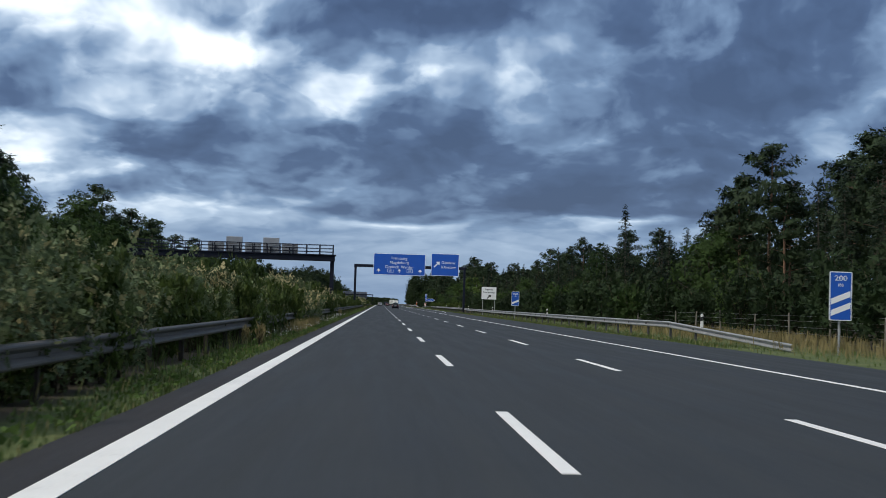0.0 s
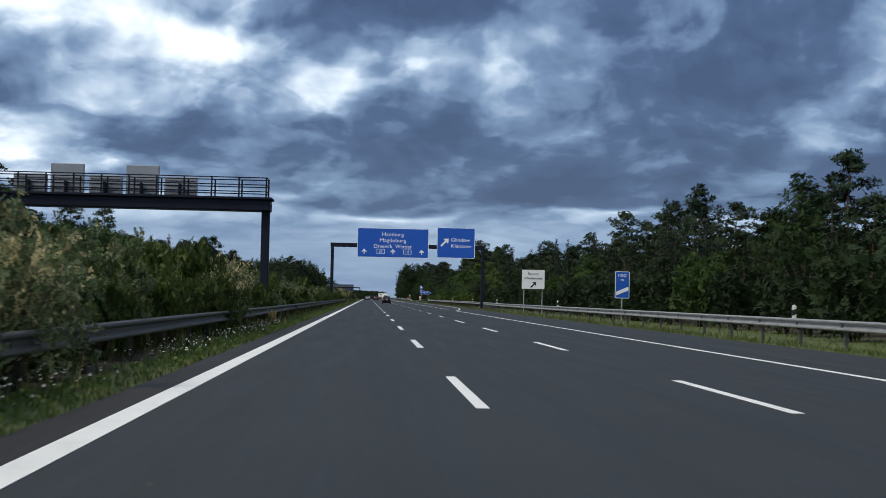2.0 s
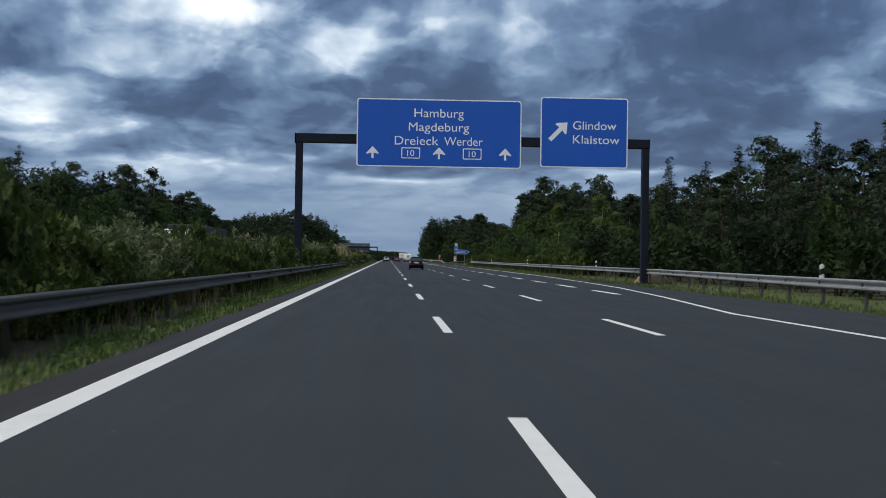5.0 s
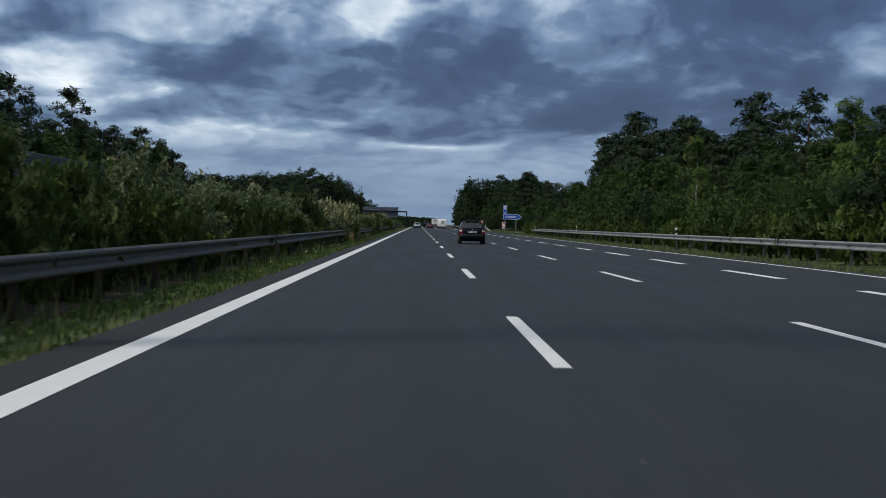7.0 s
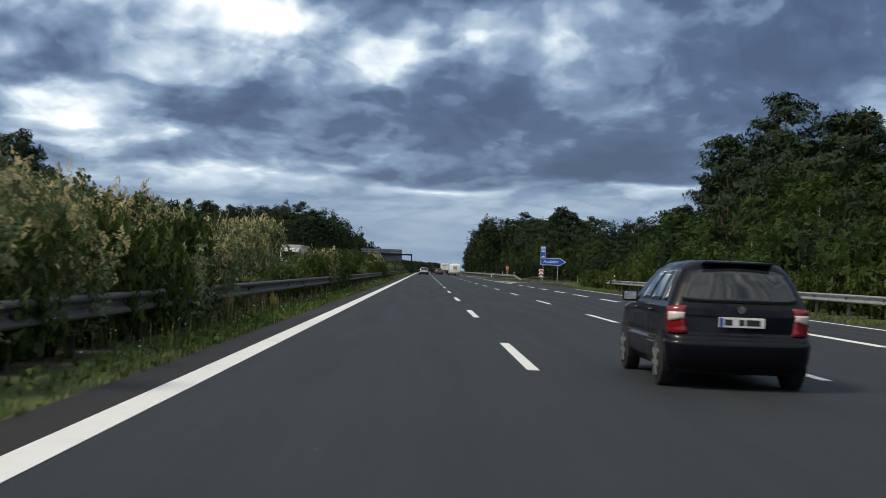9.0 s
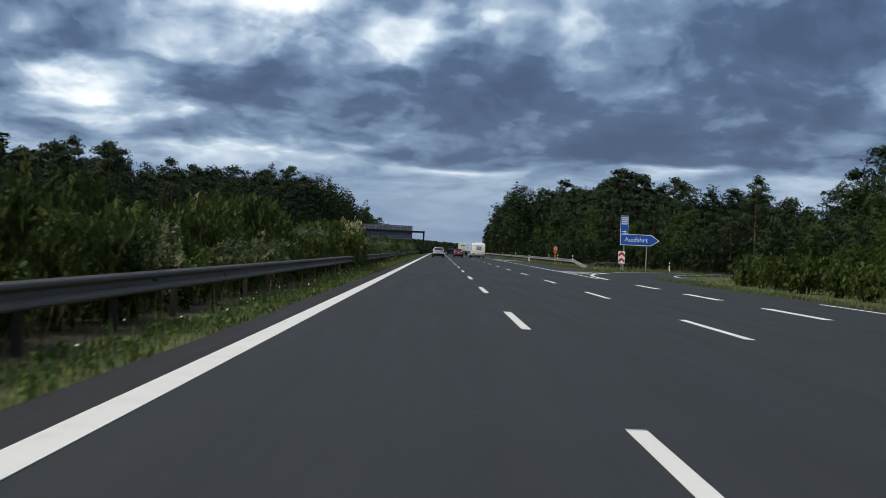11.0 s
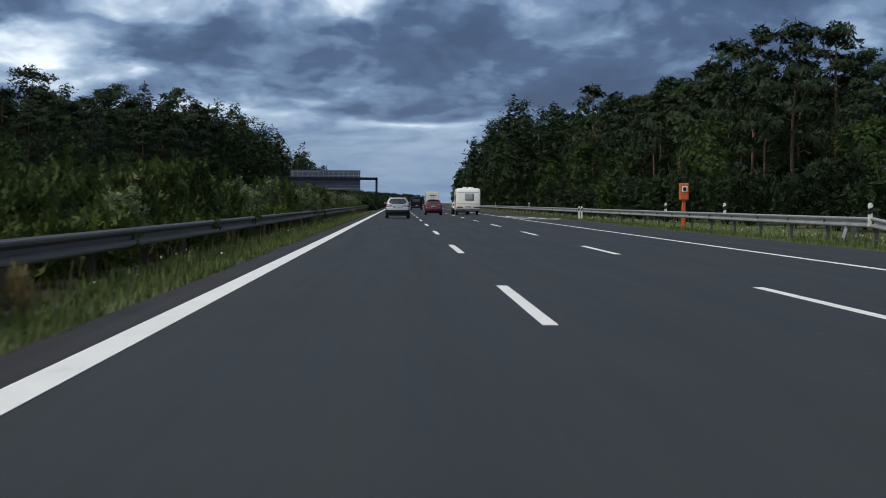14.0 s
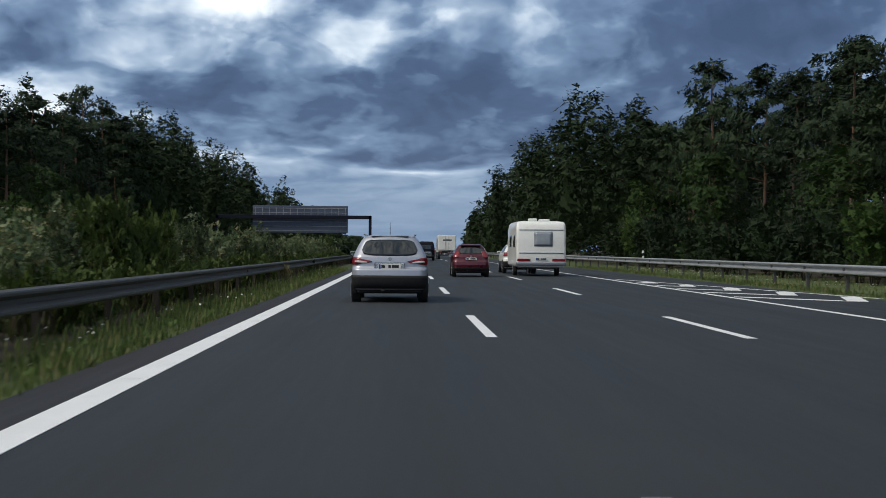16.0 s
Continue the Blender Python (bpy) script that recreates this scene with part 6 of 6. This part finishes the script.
# grey car on the exit ramp
hatchback("grey_hatchback", "grey hatchback leaving by the exit ramp", "cars on the road", compact, M_GREY, pose(33.5, 487.5, 0.01, 0, 0, -58),
          dict(window=(1.06, 1.4), side=(1.07, 1.39), panes=((21, 24), (25, 30), (31, 36)), lamp=(0.88, 1.14), lamp_k=(12, 18), bumper=(0.31, 0.42), plate=(0.05, 0.84, -3), badge=(0.12, 0.97), wiper=(0.22, 1.085),
               wheel=(0.31, 0.2), axles=(0.7, 3.2), mirror=(2.6, 1.06), spoiler=(0.42, 1.46), aerial=(0.9, 1.53)))


def caravan(m):
    c = thing("caravan", "cream white touring caravan behind a car", "caravan", m=m)
    sh = Shell([(0.42, 1.06, 0.06, 5.3, 0.12, 0.2), (0.55, 1.14, 0.02, 5.5, 0.14, 0.25), (1.0, 1.15, 0.0, 5.6, 0.14, 0.3), (1.7, 1.15, 0.02, 5.5, 0.14, 0.3), (2.2, 1.15, 0.08, 5.2, 0.14, 0.3), (2.42, 1.13, 0.16, 5.0, 0.14, 0.3), (2.52, 1.06, 0.26, 4.8, 0.14, 0.3)])
    v, f = sh.body(14, 0.06)
    body = put_part("body", mesh_of("body", v, f, M_WHITE, True), c)
    skin("rear_window", sh, 4, 9, 1.42, 2.02, M_GLASS_PALE, body, "pale curtained rear window", off=0.02)
    skin("window_frame", sh, 4, 9, 1.38, 2.06, M_SIGN_BACK, body, "grey window frame", off=0.012)
    both("side_window", sh, 23, 26, 1.35, 1.9, M_GLASS, body, off=0.015)
    both("side_window", sh, 30, 35, 1.35, 1.9, M_GLASS, body, off=0.015)
    skin("waist_band", sh, 0, 12, 1.05, 1.1, M_SIGN_BACK, body, "grey trim strip", off=0.012, rows=2)
    skin("roof_band", sh, 0, 12, 2.12, 2.16, M_SIGN_BACK, body, off=0.012, rows=2)
    skin("bumper", sh, -6, 18, 0.5, 0.66, M_SIGN_BACK, body, "grey rear bumper", off=0.04, rows=3)
    both("tail_lamp", sh, 9, 15, 0.70, 0.81, M_TAIL, body, "red tail lamp", off=0.03)
    number_plate(body, -0.02, 0.8)
    part("roof_vent", box(0.5, 0.5, 0.12, 0.04, (0.35, 2.2, 2.62), segments=2), M_POST_WHITE, body)
    part("roof_vent", box(0.4, 0.4, 0.12, 0.04, (-0.3, 1.2, 2.63), segments=2), M_POST_WHITE, body)
    for side in (-1, 1):
        wheel(c, side * 1.0, 2.5, 0.32, 0.19, side)
        part("mudguard", box(0.2, 0.9, 0.12, 0.05, (side * 1.05, 2.5, 0.68), segments=2), M_WHITE, body)
    part("chassis", box(1.6, 4.6, 0.14, 0.03, (0, 2.7, 0.42)), M_STEEL_DARK, c)
    part("drawbar", box(0.12, 1.3, 0.1, 0.02, (0, 5.9, 0.42)), M_STEEL_DARK, c)
    part("corner_steady", box(0.06, 0.5, 0.06, 0.01, (0.7, 0.4, 0.36)), M_STEEL_DARK, c)
    part("jockey_leg", cylinder(0.04, 0.42, 10, at=(0, 6.3, 0.21)), M_STEEL_DARK, c)
    return c


caravan(pose(6.88, 583.5, 0.0) @ Matrix.Diagonal((1.05, 1.05, 1.05, 1)))
hatchback("towing_car", "white car towing the caravan", "cars on the road", suv, M_WHITE, pose(6.5, 590.6, 0.0),
          dict(window=(1.10, 1.47), side=(1.12, 1.46), panes=((21, 25), (26, 31), (32, 37)), lamp=(0.93, 1.14), lamp_k=(11, 18), bumper=(0.33, 0.66), plate=(0.065, 0.9, -4), badge=(0.105, 1.04), wiper=(0.165, 1.115),
               wheel=(0.345, 0.22), axles=(0.72, 3.35), mirror=(2.75, 1.13), spoiler=(0.36, 1.53), aerial=(0.75, 1.6)))


def box_truck(name, label, m, wid, length, hei, side_mat, cab=True):
    """A lorry with a box body: frame, cargo box with doors or curtains, cab and wheels."""
    t = thing(name, label, "lorry", "lorries", m)
    cargo = part("cargo_box", box(wid, length, hei - 1.15, 0.04, (0, length / 2, 1.15 + (hei - 1.15) / 2)), side_mat, t, smooth=False)
    for x in (-wid / 4, wid / 4):
        d = part("rear_door", box(wid / 2 - 0.08, 0.04, hei - 1.35, 0.02, (x, -0.022, 1.15 + (hei - 1.15) / 2)), M_WHITE, cargo, "white rear door")
        part("lock_rod", cylinder(0.02, hei - 1.5, 8, at=(x * 0.4, -0.06, 1.15 + (hei - 1.15) / 2)), M_STEEL, d)
    part("lettering_bar", box(wid * 0.5, 0.008, 0.22, 0.002, (0.05, -0.048, hei - 0.7)), M_GREY, cargo, "dark bar of unreadable writing")
    part("frame", box(0.9, length + 1.6, 0.25, 0.03, (0, length / 2 + 0.8, 0.95)), M_PLASTIC, t)
    part("rear_guard", box(wid * 0.94, 0.12, 0.14, 0.03, (0, 0.1, 0.55)), M_PLASTIC, t)
    for x in (-0.7, 0.7):
        part("guard_bracket", box(0.1, 0.14, 0.4, 0.01, (x, 0.14, 0.8)), M_PLASTIC, t)
    for side in (-1, 1):
        part("tail_lamp", box(0.36, 0.06, 0.14, 0.02, (side * (wid / 2 - 0.3), 0.02, 0.95)), M_TAIL, t, "red tail lamp")
        for y in (1.6, 2.8, length + 0.2):
            wheel(t, side * (wid / 2 - 0.16), y, 0.48, 0.3, side)
    if cab:
        c = part("cab", box(wid * 0.96, 1.9, hei - 1.2, 0.12, (0, length + 1.15, 0.75 + (hei - 1.2) / 2), segments=2), M_WHITE, t, "white driver's cab", smooth=False)
        part("windscreen", box(wid * 0.86, 0.03, 0.8, 0.05, (0, length + 2.1, hei - 1.35), segments=2), M_GLASS, c)
        part("grille", box(wid * 0.7, 0.04, 0.6, 0.03, (0, length + 2.1, 1.2)), M_PLASTIC, c)
        for side in (-1, 1):
            part("headlight", box(0.35, 0.04, 0.2, 0.03, (side * wid * 0.36, length + 2.1, 0.95)), M_CHROME, c)
            part("side_window", box(0.03, 0.8, 0.6, 0.02, (side * wid * 0.48, length + 1.3, hei - 1.35)), M_GLASS, c)
    return t


box_truck("white_lorry", "white box lorry seen from behind on the road", pose(6.2, 695.0, 0.0), 2.4, 8.0, 3.25, M_WHITE)
box_truck("tarpaulin_lorry", "long lorry with a dark tarpaulin and white front", pose(-17.7, 292.0, 0.0, 0, 0, 180), 2.5, 21.0, 3.95, M_TARP)


def van(name, label, m, mat, hei=2.5):
    sh = Shell([(0.32, 0.88, 0.08, 5.0, 0.1, 0.3), (0.5, 0.96, 0.0, 5.1, 0.12, 0.35), (1.0, 0.98, 0.0, 5.1, 0.12, 0.4), (1.25, 0.97, 0.01, 4.6, 0.12, 0.35), (1.7, 0.93, 0.04, 4.15, 0.14, 0.3), (hei - 0.2, 0.86, 0.08, 3.7, 0.16, 0.3), (hei - 0.04, 0.76, 0.14, 3.4, 0.16, 0.3)])
    t = thing(name, label, "van", "vans", m)
    v, f = sh.body(16, 0.04)
    body = put_part("body", mesh_of("body", v, f, mat, True), t)
    skin("rear_window", sh, 1, 11, 1.3, hei - 0.45, M_GLASS, body)
    skin("windscreen", sh, 46, 58, 1.32, hei - 0.35, M_GLASS, body)
    both("side_window", sh, 30, 38, 1.3, hei - 0.5, M_GLASS, body)
    both("tail_lamp", sh, 13, 16, 0.9, 1.3, M_TAIL, body, "red tail lamp")
    vb, fb = sh.patch(-20, 32, 0.36, 0.6, off=0.02, rows=3)
    put_part("bumper", mesh_of("bumper", vb, fb, M_PLASTIC, True), body)
    both("headlight", sh, 42, 46, 0.8, 1.0, M_CHROME, body)
    number_plate(body, -0.01, 0.75)
    for side in (-1, 1):
        for y in (0.95, 4.1):
            wheel(t, side * 0.86, y, 0.34, 0.22, side)
    mirror_pair(body, sh, 4.0, 1.35, M_PLASTIC)
    return t


van("dark_van", "dark van seen from behind on the road", pose(2.9, 668.0, 0.0), M_BLACK, 2.2)
van("white_van", "white delivery van on the far carriageway", pose(-13.6, 170.5, 0.0, 0, 0, 180), M_WHITE, 2.75)
van("white_van", "white delivery van on the far carriageway", pose(-17.4, 104.0, 0.0, 0, 0, 180), M_WHITE, 2.6)
box_truck("covered_lorry", "lorry with a pale grey cover beyond the median", pose(-17.7, 473.0, 0.0, 0, 0, 180), 2.5, 13.0, 3.85, simple("pale_cover", (0.36, 0.38, 0.4), 0.6, 0.0, 0.15, 1.0))
